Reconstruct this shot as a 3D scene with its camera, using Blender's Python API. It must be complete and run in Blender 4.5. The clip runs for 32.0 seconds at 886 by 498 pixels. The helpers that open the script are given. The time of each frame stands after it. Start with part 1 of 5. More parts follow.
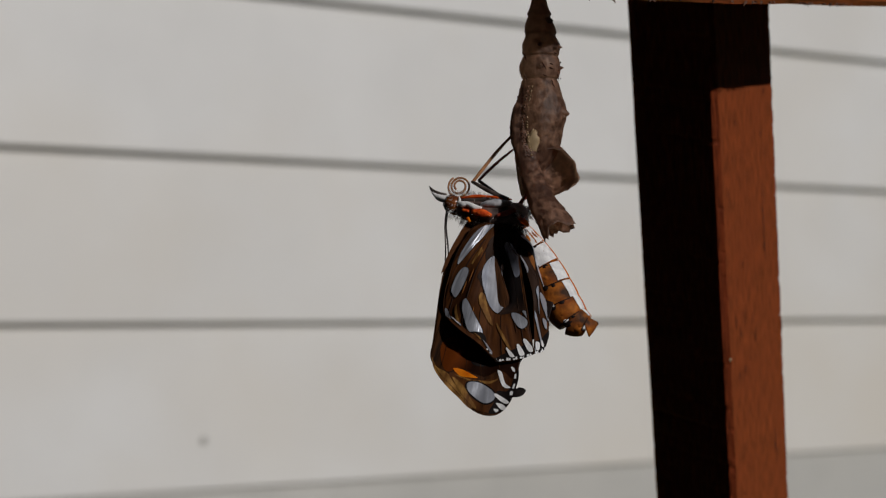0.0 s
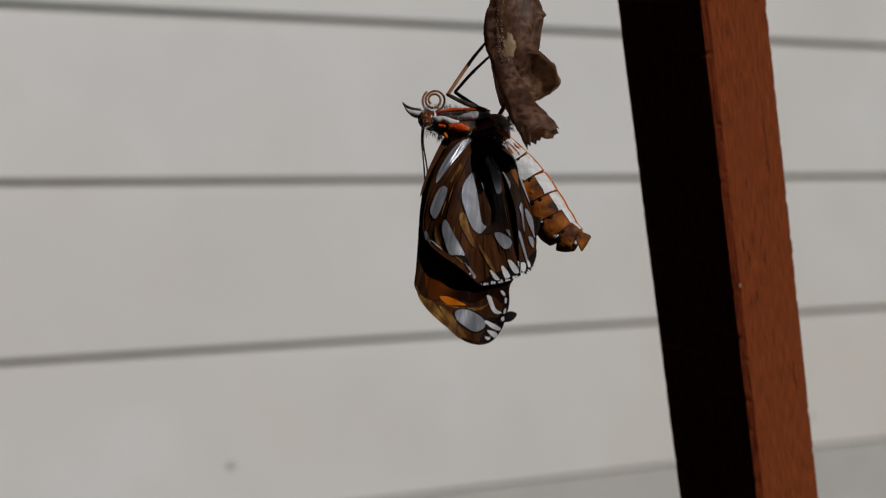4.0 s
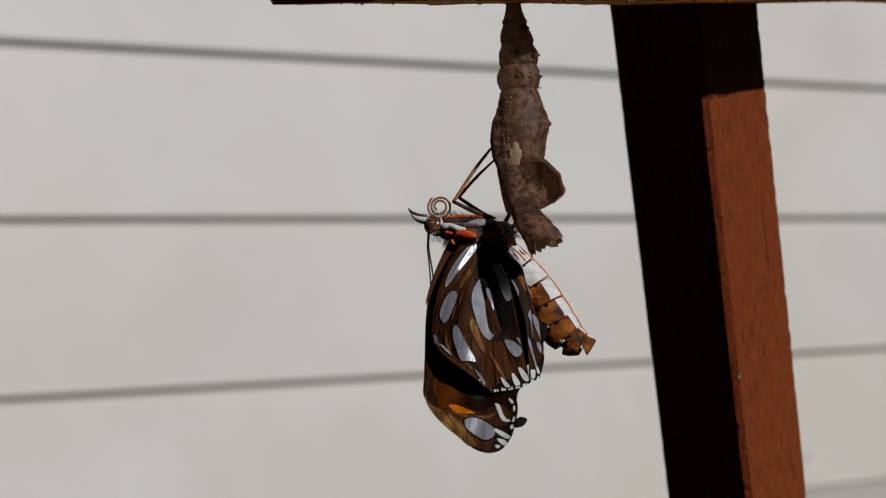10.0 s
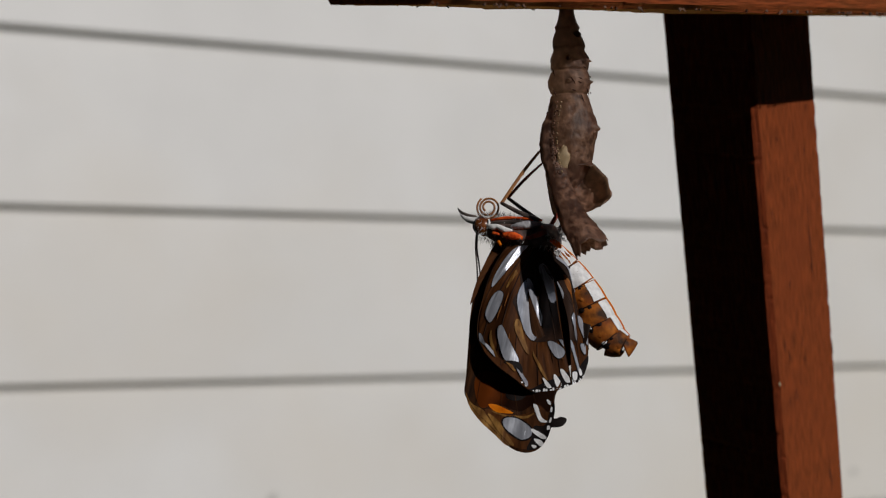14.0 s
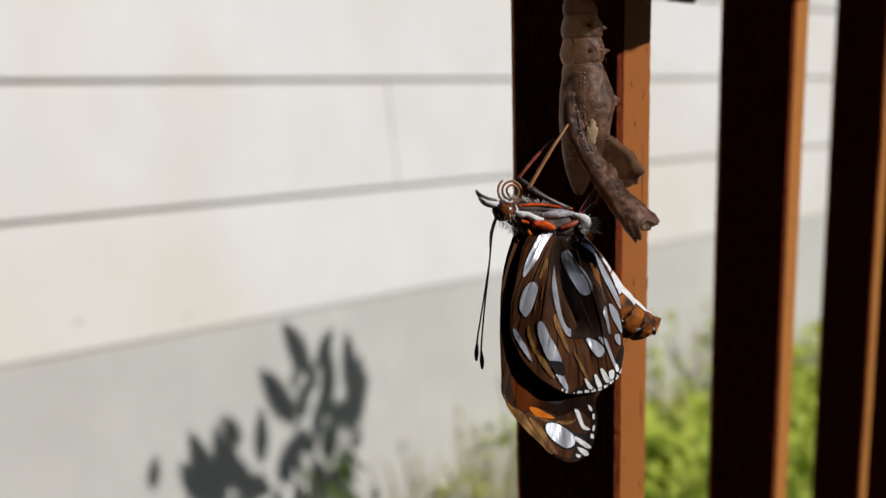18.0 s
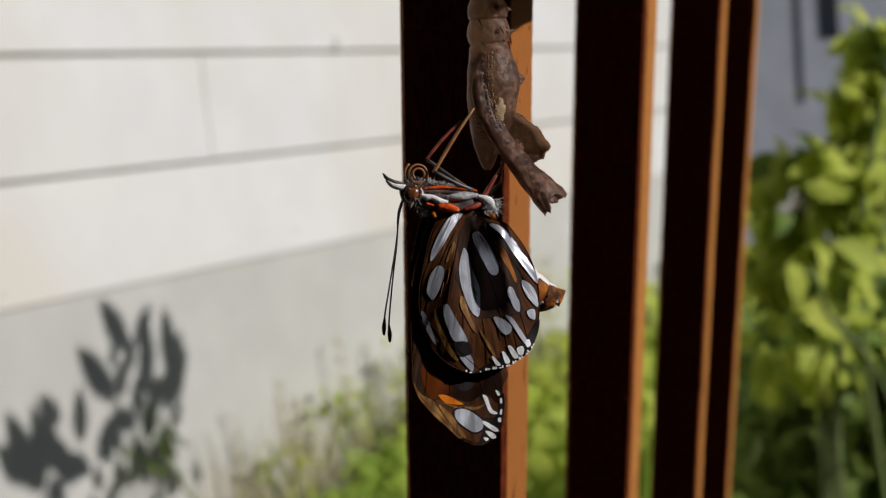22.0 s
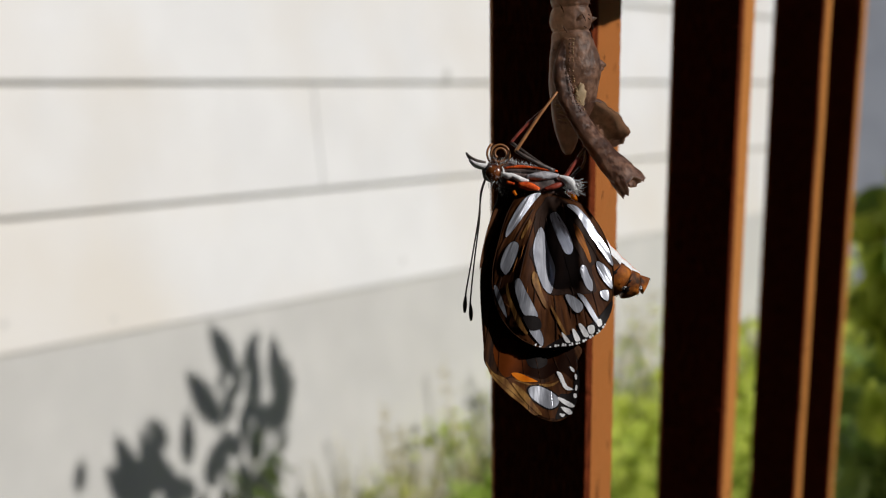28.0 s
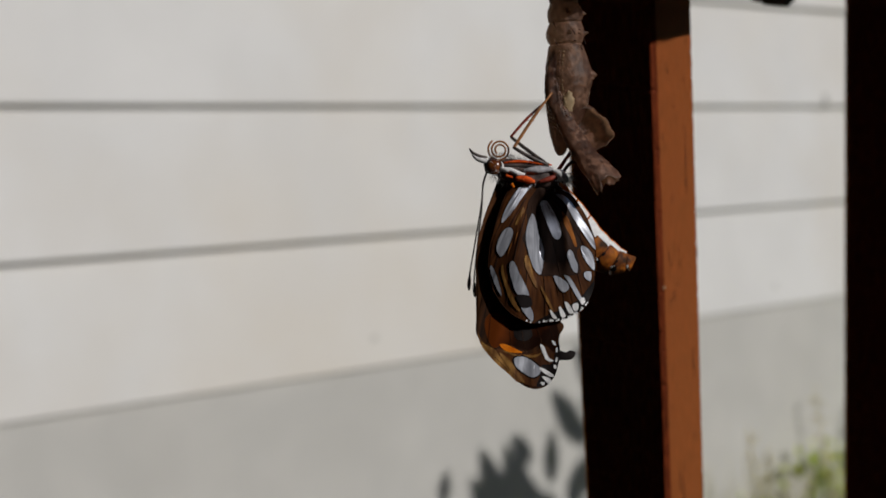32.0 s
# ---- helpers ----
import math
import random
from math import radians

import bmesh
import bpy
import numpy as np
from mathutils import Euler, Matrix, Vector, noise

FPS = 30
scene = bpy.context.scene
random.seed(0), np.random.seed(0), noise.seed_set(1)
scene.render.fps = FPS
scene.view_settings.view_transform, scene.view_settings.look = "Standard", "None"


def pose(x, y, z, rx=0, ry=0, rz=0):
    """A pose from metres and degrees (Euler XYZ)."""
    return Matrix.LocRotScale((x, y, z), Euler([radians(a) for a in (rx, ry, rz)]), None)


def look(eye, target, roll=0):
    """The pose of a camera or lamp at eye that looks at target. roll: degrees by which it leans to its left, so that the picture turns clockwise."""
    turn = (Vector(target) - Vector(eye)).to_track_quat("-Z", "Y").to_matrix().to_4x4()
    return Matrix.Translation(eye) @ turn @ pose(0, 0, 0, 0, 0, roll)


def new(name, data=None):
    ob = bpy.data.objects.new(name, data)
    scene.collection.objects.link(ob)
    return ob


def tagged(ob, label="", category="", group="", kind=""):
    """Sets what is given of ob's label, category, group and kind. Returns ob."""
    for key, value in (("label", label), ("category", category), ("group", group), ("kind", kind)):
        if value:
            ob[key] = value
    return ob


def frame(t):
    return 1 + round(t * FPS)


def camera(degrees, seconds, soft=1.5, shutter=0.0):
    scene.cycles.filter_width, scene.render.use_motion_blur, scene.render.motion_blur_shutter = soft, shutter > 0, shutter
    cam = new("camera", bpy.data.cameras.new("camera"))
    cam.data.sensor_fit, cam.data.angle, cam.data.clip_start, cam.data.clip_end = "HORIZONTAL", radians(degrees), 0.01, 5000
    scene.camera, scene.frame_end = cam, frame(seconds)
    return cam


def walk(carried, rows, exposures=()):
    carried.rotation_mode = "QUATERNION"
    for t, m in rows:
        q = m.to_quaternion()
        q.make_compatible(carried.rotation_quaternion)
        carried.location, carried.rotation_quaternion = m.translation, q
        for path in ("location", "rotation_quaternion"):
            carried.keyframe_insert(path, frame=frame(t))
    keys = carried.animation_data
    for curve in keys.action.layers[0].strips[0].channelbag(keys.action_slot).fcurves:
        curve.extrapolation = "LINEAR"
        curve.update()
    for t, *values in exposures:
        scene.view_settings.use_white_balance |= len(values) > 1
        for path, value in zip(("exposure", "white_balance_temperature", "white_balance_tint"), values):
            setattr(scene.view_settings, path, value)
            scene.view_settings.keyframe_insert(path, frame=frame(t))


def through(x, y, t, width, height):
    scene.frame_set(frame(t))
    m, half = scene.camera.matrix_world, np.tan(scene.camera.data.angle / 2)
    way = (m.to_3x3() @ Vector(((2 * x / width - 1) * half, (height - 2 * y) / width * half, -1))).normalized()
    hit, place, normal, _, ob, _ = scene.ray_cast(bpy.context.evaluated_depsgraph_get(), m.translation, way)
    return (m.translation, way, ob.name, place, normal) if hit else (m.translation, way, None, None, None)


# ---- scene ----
cam = camera(27.228, 32.0, soft=1.2)
cam.data.dof.use_dof = True
cam.data.dof.focus_distance = 0.207
cam.data.dof.aperture_fstop = 46


def view(x, y, z, yaw, pitch, roll):
    """A camera pose from its place, its turn to the right of +y, its tilt up and its lean."""
    return pose(x, y, z, 90 + pitch, 0, -yaw) @ pose(0, 0, 0, 0, 0, roll)


PATH = [
    (0, view(-0.12892, -0.17175, 0.81787, 34.007, 0.660, 0.779)),
    (0.5, view(-0.12851, -0.17046, 0.81748, 34.160, 0.722, 0.825)),
    (1, view(-0.13012, -0.17117, 0.81823, 34.349, 0.584, 0.333)),
    (1.5, view(-0.13263, -0.17367, 0.81785, 34.467, 0.648, 0.500)),
    (2, view(-0.13345, -0.17608, 0.81675, 34.195, 0.701, 0.535)),
    (2.5, view(-0.13290, -0.17330, 0.81505, 34.469, 1.056, -0.366)),
    (3, view(-0.12962, -0.17007, 0.80100, 34.583, 1.799, -2.816)),
    (3.5, view(-0.11916, -0.16319, 0.80387, 33.620, 1.334, -3.042)),
    (5.5, view(-0.11516, -0.16140, 0.80839, 33.125, 1.548, -2.154)),
    (6, view(-0.11298, -0.15963, 0.80755, 32.984, 2.215, -1.932)),
    (6.5, view(-0.11360, -0.16185, 0.81046, 32.735, 2.661, -1.704)),
    (7, view(-0.11505, -0.16326, 0.81039, 32.892, 2.898, -1.613)),
    (7.5, view(-0.11711, -0.16389, 0.81128, 33.181, 2.744, -1.394)),
    (8, view(-0.11866, -0.16460, 0.81279, 33.346, 2.441, -1.695)),
    (8.5, view(-0.12028, -0.16579, 0.81281, 33.474, 2.467, -1.951)),
    (9, view(-0.11971, -0.16710, 0.81375, 33.200, 2.304, -1.916)),
    (9.5, view(-0.12020, -0.16510, 0.81396, 33.584, 2.348, -2.187)),
    (10, view(-0.12029, -0.16575, 0.81446, 33.470, 2.344, -2.287)),
    (10.5, view(-0.11954, -0.16520, 0.81452, 33.225, 2.513, -2.413)),
    (11, view(-0.11841, -0.16443, 0.81422, 33.133, 2.610, -2.473)),
    (11.5, view(-0.11915, -0.16512, 0.81436, 32.895, 2.544, -2.563)),
    (12, view(-0.12319, -0.16628, 0.81510, 32.747, 2.540, -2.336)),
    (12.5, view(-0.12506, -0.16515, 0.81343, 33.076, 2.774, -1.605)),
    (13, view(-0.12467, -0.16627, 0.81506, 32.808, 2.422, -1.545)),
    (13.5, view(-0.12363, -0.16707, 0.81390, 32.467, 2.546, -0.835)),
    (14, view(-0.12204, -0.16954, 0.81400, 31.829, 2.418, -0.456)),
    (14.5, view(-0.12326, -0.16934, 0.81397, 32.401, 2.037, 0.084)),
    (16.5, view(-0.15600, -0.13235, 0.82935, 44.195, -1.400, -1.522)),
    (17, view(-0.16190, -0.11707, 0.83080, 48.569, -2.265, -2.053)),
    (17.5, view(-0.16820, -0.10099, 0.83215, 53.494, -2.519, -2.576)),
    (18, view(-0.17728, -0.08954, 0.83356, 58.342, -3.516, -3.153)),
    (18.5, view(-0.18984, -0.08220, 0.83383, 63.259, -4.227, -3.202)),
    (19, view(-0.18938, -0.08062, 0.83331, 65.145, -4.714, -3.553)),
    (19.5, view(-0.18745, -0.07777, 0.83148, 64.413, -4.530, -3.610)),
    (20, view(-0.18913, -0.08198, 0.83477, 64.200, -4.657, -3.566)),
    (20.5, view(-0.19032, -0.08332, 0.83591, 63.425, -4.673, -3.780)),
    (21, view(-0.19076, -0.08306, 0.83626, 63.688, -5.032, -3.927)),
    (21.5, view(-0.18884, -0.08212, 0.83487, 64.255, -4.727, -3.823)),
    (22, view(-0.18929, -0.08302, 0.83509, 64.249, -4.771, -3.781)),
    (22.5, view(-0.18789, -0.08192, 0.83426, 64.256, -4.643, -3.843)),
    (23, view(-0.18412, -0.07799, 0.83360, 64.332, -4.613, -3.781)),
    (23.5, view(-0.19206, -0.08029, 0.83413, 64.254, -4.634, -3.836)),
    (24, view(-0.19165, -0.08159, 0.83248, 64.017, -4.392, -3.615)),
    (24.5, view(-0.19204, -0.08320, 0.83210, 63.788, -4.342, -3.487)),
    (25, view(-0.19434, -0.08535, 0.83341, 63.364, -4.337, -3.656)),
    (25.5, view(-0.19739, -0.08709, 0.83337, 63.126, -4.337, -3.625)),
    (27.5, view(-0.19994, -0.09134, 0.83089, 61.222, -3.723, -3.326)),
    (28, view(-0.19169, -0.08766, 0.82905, 60.867, -3.455, -3.143)),
    (28.5, view(-0.19414, -0.08908, 0.82854, 60.458, -3.305, -3.354)),
    (29, view(-0.19136, -0.08844, 0.82789, 60.104, -3.206, -3.295)),
    (29.5, view(-0.19471, -0.08916, 0.82754, 59.811, -3.076, -3.616)),
    (30, view(-0.19500, -0.09583, 0.82746, 58.177, -2.865, -3.316)),
    (30.5, view(-0.19800, -0.10880, 0.82720, 55.480, -2.600, -3.170)),
    (31, view(-0.19430, -0.12250, 0.82740, 52.980, -2.630, -3.550)),
    (31.5, view(-0.18870, -0.13120, 0.82620, 51.020, -2.530, -3.620)),
    (32, view(-0.18534, -0.14197, 0.82342, 48.357, -2.018, -2.695)),
]
EXPOSURES = [(0, -1.28), (1, -1.42), (2, -1.43), (3, -1.43), (6, -1.42), (7, -1.36), (9, -1.33), (10, -1.16), (11, -1.2), (12, -1.4), (13, -1.4), (14, -1.12), (14.5, -1.14), (17, -1.17), (17.5, -0.68), (18, -0.55), (19, -0.6), (20, -0.74), (21, -0.6), (22, -0.62), (23, -0.46), (24, -0.39), (25.5, -0.41), (28, -0.5), (29, -0.67), (30, -0.86), (32, -1.03)]
walk(cam, PATH, EXPOSURES)

# ---- light: a high sun in front of the house wall, clear sky ----
SUN = Vector((0.14, -1.07, 0.590)).normalized()
world = bpy.data.worlds.new("sky")
scene.world = world
world.use_nodes = True
sky = world.node_tree.nodes.new("ShaderNodeTexSky")
sky.sky_type, sky.sun_disc, sky.ozone_density = "NISHITA", False, 3.0
sky.sun_elevation, sky.sun_rotation = math.asin(SUN.z), math.atan2(SUN.x, SUN.y)
world.node_tree.links.new(sky.outputs[0], world.node_tree.nodes["Background"].inputs[0])
world.node_tree.nodes["Background"].inputs[1].default_value = 0.085
lamp = bpy.data.lights.new("sun", "SUN")
lamp.energy, lamp.angle, lamp.color = 5.0, radians(0.55), (1.0, 0.97, 0.945)
sun = new("sun", lamp)
sun.matrix_world = look(SUN * 10, (0, 0, 0))

# ---- materials ----


def mat(name, a, b=None, rough=0.6, scale=40.0, bump=0.0, metal=0.0, stretch=(1, 1, 1), detail=6.0, spread=(0.35, 0.65),
        second=None, amount=0.5, scale2=6.0, vary=0.0, spec=0.5, through=0.0, lift=0.001, fuzz=0.0, tint=None, fan=None):
    """A surface of two mixed tones (a, b), blotched by a third, with fine relief; vary: difference from piece to piece."""
    m = bpy.data.materials.new(name)
    m.use_nodes = True
    t = m.node_tree
    n, link = t.nodes, t.links.new
    s = n["Principled BSDF"]
    s.inputs["Roughness"].default_value, s.inputs["Metallic"].default_value = rough, metal
    s.inputs["Specular IOR Level"].default_value = spec
    s.inputs["Sheen Weight"].default_value, s.inputs["Sheen Roughness"].default_value = fuzz, 0.4
    s.inputs["Sheen Tint"].default_value = (*(b or a), 1)
    co, mp = n.new("ShaderNodeTexCoord"), n.new("ShaderNodeMapping")
    mp.inputs["Scale"].default_value = stretch
    if fan:
        # grain that spreads from a root (x, z), like the rays of a wing
        less, apart, turn, far, comb = n.new("ShaderNodeVectorMath"), n.new("ShaderNodeSeparateXYZ"), n.new("ShaderNodeMath"), n.new("ShaderNodeVectorMath"), n.new("ShaderNodeCombineXYZ")
        less.operation, turn.operation, far.operation = "SUBTRACT", "ARCTAN2", "LENGTH"
        less.inputs[1].default_value = (fan[0], 0, fan[1])
        link(co.outputs["Object"], less.inputs[0])
        link(less.outputs[0], apart.inputs[0])
        link(apart.outputs["X"], turn.inputs[0])
        link(apart.outputs["Z"], turn.inputs[1])
        link(less.outputs[0], far.inputs[0])
        link(turn.outputs[0], comb.inputs["X"])
        link(far.outputs["Value"], comb.inputs["Y"])
        mp.inputs["Scale"].default_value = (0.010, 0.07, 1)
        link(comb.outputs[0], mp.inputs[0])
    else:
        link(co.outputs["Object"], mp.inputs[0])
    tex, ramp = n.new("ShaderNodeTexNoise"), n.new("ShaderNodeValToRGB")
    tex.inputs["Scale"].default_value, tex.inputs["Detail"].default_value = scale, detail
    link(mp.outputs[0], tex.inputs["Vector"])
    link(tex.outputs["Fac"], ramp.inputs[0])
    ramp.color_ramp.elements[0].position, ramp.color_ramp.elements[1].position = spread
    ramp.color_ramp.elements[0].color, ramp.color_ramp.elements[1].color = (*a, 1), (*(b or a), 1)
    out = ramp.outputs[0]
    if second:
        big, edge, mix = n.new("ShaderNodeTexNoise"), n.new("ShaderNodeMapRange"), n.new("ShaderNodeMixRGB")
        big.inputs["Scale"].default_value, big.inputs["Detail"].default_value = scale2, 4
        link(co.outputs["Object"], big.inputs["Vector"])
        edge.inputs[1].default_value, edge.inputs[2].default_value, edge.inputs[4].default_value = 0.42, 0.7, amount
        link(big.outputs["Fac"], edge.inputs[0])
        link(edge.outputs[0], mix.inputs[0])
        link(out, mix.inputs[1])
        mix.inputs[2].default_value = (*second, 1)
        out = mix.outputs[0]
    if vary:
        info, rng, hsv = n.new("ShaderNodeObjectInfo"), n.new("ShaderNodeMapRange"), n.new("ShaderNodeHueSaturation")
        rng.inputs[3].default_value, rng.inputs[4].default_value = 1 - vary, 1 + vary
        link(info.outputs["Random"], rng.inputs[0])
        link(rng.outputs[0], hsv.inputs["Value"])
        link(out, hsv.inputs["Color"])
        out = hsv.outputs[0]
    link(out, s.inputs["Base Color"])
    if bump:
        bn = n.new("ShaderNodeBump")
        bn.inputs["Strength"].default_value, bn.inputs["Distance"].default_value = bump, lift
        link(tex.outputs["Fac"], bn.inputs["Height"])
        link(bn.outputs[0], s.inputs["Normal"])
    if through:
        tr, add = n.new("ShaderNodeBsdfTranslucent"), n.new("ShaderNodeMixShader")
        if tint:
            stain = n.new("ShaderNodeMixRGB")
            stain.inputs[0].default_value, stain.inputs[2].default_value = 0.65, (*tint, 1)
            link(out, stain.inputs[1])
            link(stain.outputs[0], tr.inputs[0])
        else:
            link(out, tr.inputs[0])
        add.inputs[0].default_value = through
        link(s.outputs[0], add.inputs[1])
        link(tr.outputs[0], add.inputs[2])
        link(add.outputs[0], n["Material Output"].inputs[0])
    return m


SIDING = mat("white_siding_paint", (0.70, 0.69, 0.67), (0.74, 0.73, 0.71), 0.55, 9, 0.15, second=(0.68, 0.63, 0.555), amount=0.8, scale2=2.6, vary=0.03, lift=0.002)
CONCRETE = mat("grey_painted_concrete", (0.53, 0.52, 0.49), (0.585, 0.57, 0.535), 0.8, 14, 0.5, second=(0.49, 0.475, 0.44), amount=0.7, scale2=3, lift=0.003)
WOOD = mat("stained_red_brown_wood", (0.095, 0.018, 0.006), (0.275, 0.053, 0.015), 0.7, 3400, 0.9, stretch=(1, 1, 0.10), second=(0.20, 0.036, 0.012), amount=0.55, scale2=110, spread=(0.32, 0.64), lift=0.0002, spec=0.1, detail=9)
RAILWOOD = mat("stained_rail_wood", (0.095, 0.018, 0.006), (0.275, 0.053, 0.015), 0.7, 3400, 0.9, stretch=(0.10, 1, 1), second=(0.20, 0.036, 0.012), amount=0.55, scale2=110, spread=(0.32, 0.64), lift=0.0002, spec=0.1, detail=9)
for m in (WOOD, RAILWOOD):
    # brightness added as an orange gloss where the wood is seen aslant
    n, link = m.node_tree.nodes, m.node_tree.links.new
    s = n["Principled BSDF"]
    s.inputs["Sheen Weight"].default_value, s.inputs["Sheen Roughness"].default_value = 0.10, 0.4
    s.inputs["Sheen Tint"].default_value = (1.0, 0.50, 0.22, 1)
    gloss, facing, steep, mix = n.new("ShaderNodeBsdfGlossy"), n.new("ShaderNodeLayerWeight"), n.new("ShaderNodeMath"), n.new("ShaderNodeMixShader")
    gloss.inputs["Color"].default_value, gloss.inputs["Roughness"].default_value = (0.95, 0.47, 0.13, 1), 0.78
    steep.operation = "POWER"
    steep.inputs[1].default_value = 3.0
    link(n["Bump"].outputs[0], gloss.inputs["Normal"])
    link(facing.outputs["Facing"], steep.inputs[0])
    link(steep.outputs[0], mix.inputs[0])
    link(s.outputs[0], mix.inputs[1])
    link(gloss.outputs[0], mix.inputs[2])
    link(mix.outputs[0], n["Material Output"].inputs[0])
FIBRE = mat("frayed_wood_fibre", (0.10, 0.05, 0.03), (0.16, 0.08, 0.05), 0.9, 400)
SOIL = mat("dry_soil_and_thatch", (0.13, 0.115, 0.07), (0.26, 0.22, 0.14), 0.95, 30, 0.8, second=(0.15, 0.17, 0.07), amount=0.6, scale2=3, lift=0.01)
BLUEWALL = mat("blue_grey_wall_paint", (0.33, 0.35, 0.40), (0.39, 0.41, 0.46), 0.7, 6, 0.2, second=(0.30, 0.31, 0.35), amount=0.5, scale2=2)
DARKGLASS = mat("dark_window_glass", (0.03, 0.035, 0.045), None, 0.15)
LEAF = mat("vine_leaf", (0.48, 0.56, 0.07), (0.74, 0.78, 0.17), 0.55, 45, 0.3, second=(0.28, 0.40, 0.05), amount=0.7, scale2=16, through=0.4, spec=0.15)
# darker copy of the leaf, the shade of dense foliage put into its colour
LEAFDARK = mat("shade_darkened_leaf", (0.10, 0.18, 0.03), (0.22, 0.32, 0.06), 0.5, 40, 0.3, second=(0.30, 0.34, 0.10), amount=0.6, scale2=7, through=0.35, spec=0.15)
CRACKSHADE = mat("dark_crack_and_splinter_shade", (0.03, 0.01, 0.006), (0.06, 0.02, 0.01), 0.9, 300)
PETAL = mat("pale_flower_petal", (0.75, 0.70, 0.62), (0.85, 0.80, 0.74), 0.6, 90, 0.2)
YELLOWLEAF = mat("sunlit_weed_leaf", (0.40, 0.50, 0.04), (0.64, 0.66, 0.12), 0.6, 45, 0.2, second=(0.32, 0.46, 0.05), amount=0.6, scale2=9, through=0.45, spec=0.15)
STEM = mat("green_stem", (0.14, 0.20, 0.05), (0.20, 0.24, 0.08), 0.6, 80)
GRASS = mat("green_grass", (0.24, 0.38, 0.04), (0.42, 0.54, 0.08), 0.6, 12, second=(0.25, 0.30, 0.08), amount=0.6, scale2=5, through=0.3, spec=0.15)
STRAW = mat("dry_grass", (0.70, 0.63, 0.41), (0.86, 0.79, 0.56), 0.75, 14, second=(0.60, 0.60, 0.30), amount=0.6, scale2=6, through=0.5, spec=0.15)
LIGHTBLOCK = mat("dark_light_block", (0.010, 0.008, 0.006), (0.020, 0.015, 0.012), 0.9, 20, 0.4, stretch=(1, 1, 0.1), lift=0.002, spec=0.05)


SHELL = mat("dry_chrysalis_skin", (0.070, 0.032, 0.022), (0.40, 0.225, 0.15), 0.45, 1300, 0.7, spread=(0.38, 0.64), second=(0.07, 0.034, 0.024), amount=0.85, scale2=380, lift=0.0004, spec=0.5, detail=10, through=0.56, tint=(0.95, 0.72, 0.54))
SHELLPALE = mat("pale_split_skin", (0.42, 0.29, 0.15), (0.56, 0.42, 0.25), 0.6, 900, 0.3, lift=0.0002, through=0.35, tint=(0.8, 0.6, 0.38))
BROWN = mat("brown_wing_scales", (0.030, 0.010, 0.004), (0.145, 0.050, 0.013), 0.6, 3200, 0.5, fan=(-0.0033, -0.0035), second=(0.035, 0.012, 0.005), amount=0.8, scale2=260, lift=0.0002, spec=0.08, through=0.15, tint=(0.6, 0.24, 0.06), detail=4, spread=(0.25, 0.78))
UMBER = mat("umber_wing_scales", (0.014, 0.006, 0.003), (0.072, 0.027, 0.009), 0.65, 3200, 0.5, fan=(-0.006, -0.0035), lift=0.0002, spec=0.08, detail=4)
BLACK = mat("black_wing_scales", (0.006, 0.004, 0.004), (0.013, 0.009, 0.008), 0.6, 600, 0.3, lift=0.0002, spec=0.1)
DUSK = mat("dark_brown_wing_scales", (0.013, 0.007, 0.005), (0.040, 0.020, 0.013), 0.65, 420, 0.3, stretch=(1, 1, 0.2), lift=0.0002, spec=0.1)
SILVER = mat("silver_wing_spot", (0.34, 0.355, 0.41), (0.66, 0.68, 0.74), 0.30, 2200, 0.5, fan=(-0.0033, -0.0035), metal=0.45, lift=0.0003, second=(0.36, 0.37, 0.42), amount=0.8, scale2=500, detail=3)
WHITE = mat("white_scales", (0.66, 0.65, 0.65), (0.85, 0.84, 0.83), 0.6, 1600, 0.7, lift=0.0002)
GOLD = mat("tan_gold_scales", (0.11, 0.045, 0.012), (0.42, 0.22, 0.058), 0.55, 3200, 0.5, fan=(-0.0033, -0.0035), spread=(0.3, 0.74), second=(0.09, 0.034, 0.010), amount=0.9, scale2=600, lift=0.0002, spec=0.1, detail=4)
ORANGE = mat("orange_scales", (0.78, 0.16, 0.004), (0.93, 0.27, 0.008), 0.6, 700, 0.3, lift=0.0001, through=0.3, spec=0.1)
FLAME = mat("deep_orange_wing", (0.46, 0.09, 0.010), (0.68, 0.15, 0.015), 0.6, 300, 0.2, second=(0.10, 0.03, 0.01), amount=0.7, scale2=90, lift=0.0001)
RUST = mat("rust_orange_scales", (0.016, 0.006, 0.003), (0.16, 0.036, 0.005), 0.65, 150, 0.3, lift=0.0002, spec=0.04, through=0.3, tint=(0.8, 0.2, 0.02), spread=(0.48, 0.70), detail=3)
ORANGEBROWN = mat("orange_brown_scales", (0.13, 0.042, 0.010), (0.34, 0.12, 0.024), 0.6, 3200, 0.5, fan=(-0.0033, -0.0035), lift=0.0002, detail=4, spec=0.1)
RED = mat("red_orange_fur", (0.55, 0.055, 0.010), (0.82, 0.13, 0.02), 0.7, 1800, 0.8, lift=0.0003, spec=0.1)
DARKRED = mat("dark_red_scales", (0.16, 0.022, 0.012), (0.38, 0.06, 0.03), 0.5, 900, 0.4, lift=0.0002)
GREYFUR = mat("grey_thorax_scales", (0.26, 0.25, 0.27), (0.48, 0.47, 0.49), 0.6, 1500, 0.8, lift=0.0003)
THORAX = mat("dark_brown_thorax", (0.03, 0.017, 0.014), (0.16, 0.10, 0.085), 0.65, 900, 0.7, lift=0.0003)
EYE = mat("amber_compound_eye", (0.09, 0.022, 0.008), (0.36, 0.11, 0.022), 0.25, 500, 0.2, lift=0.0001)
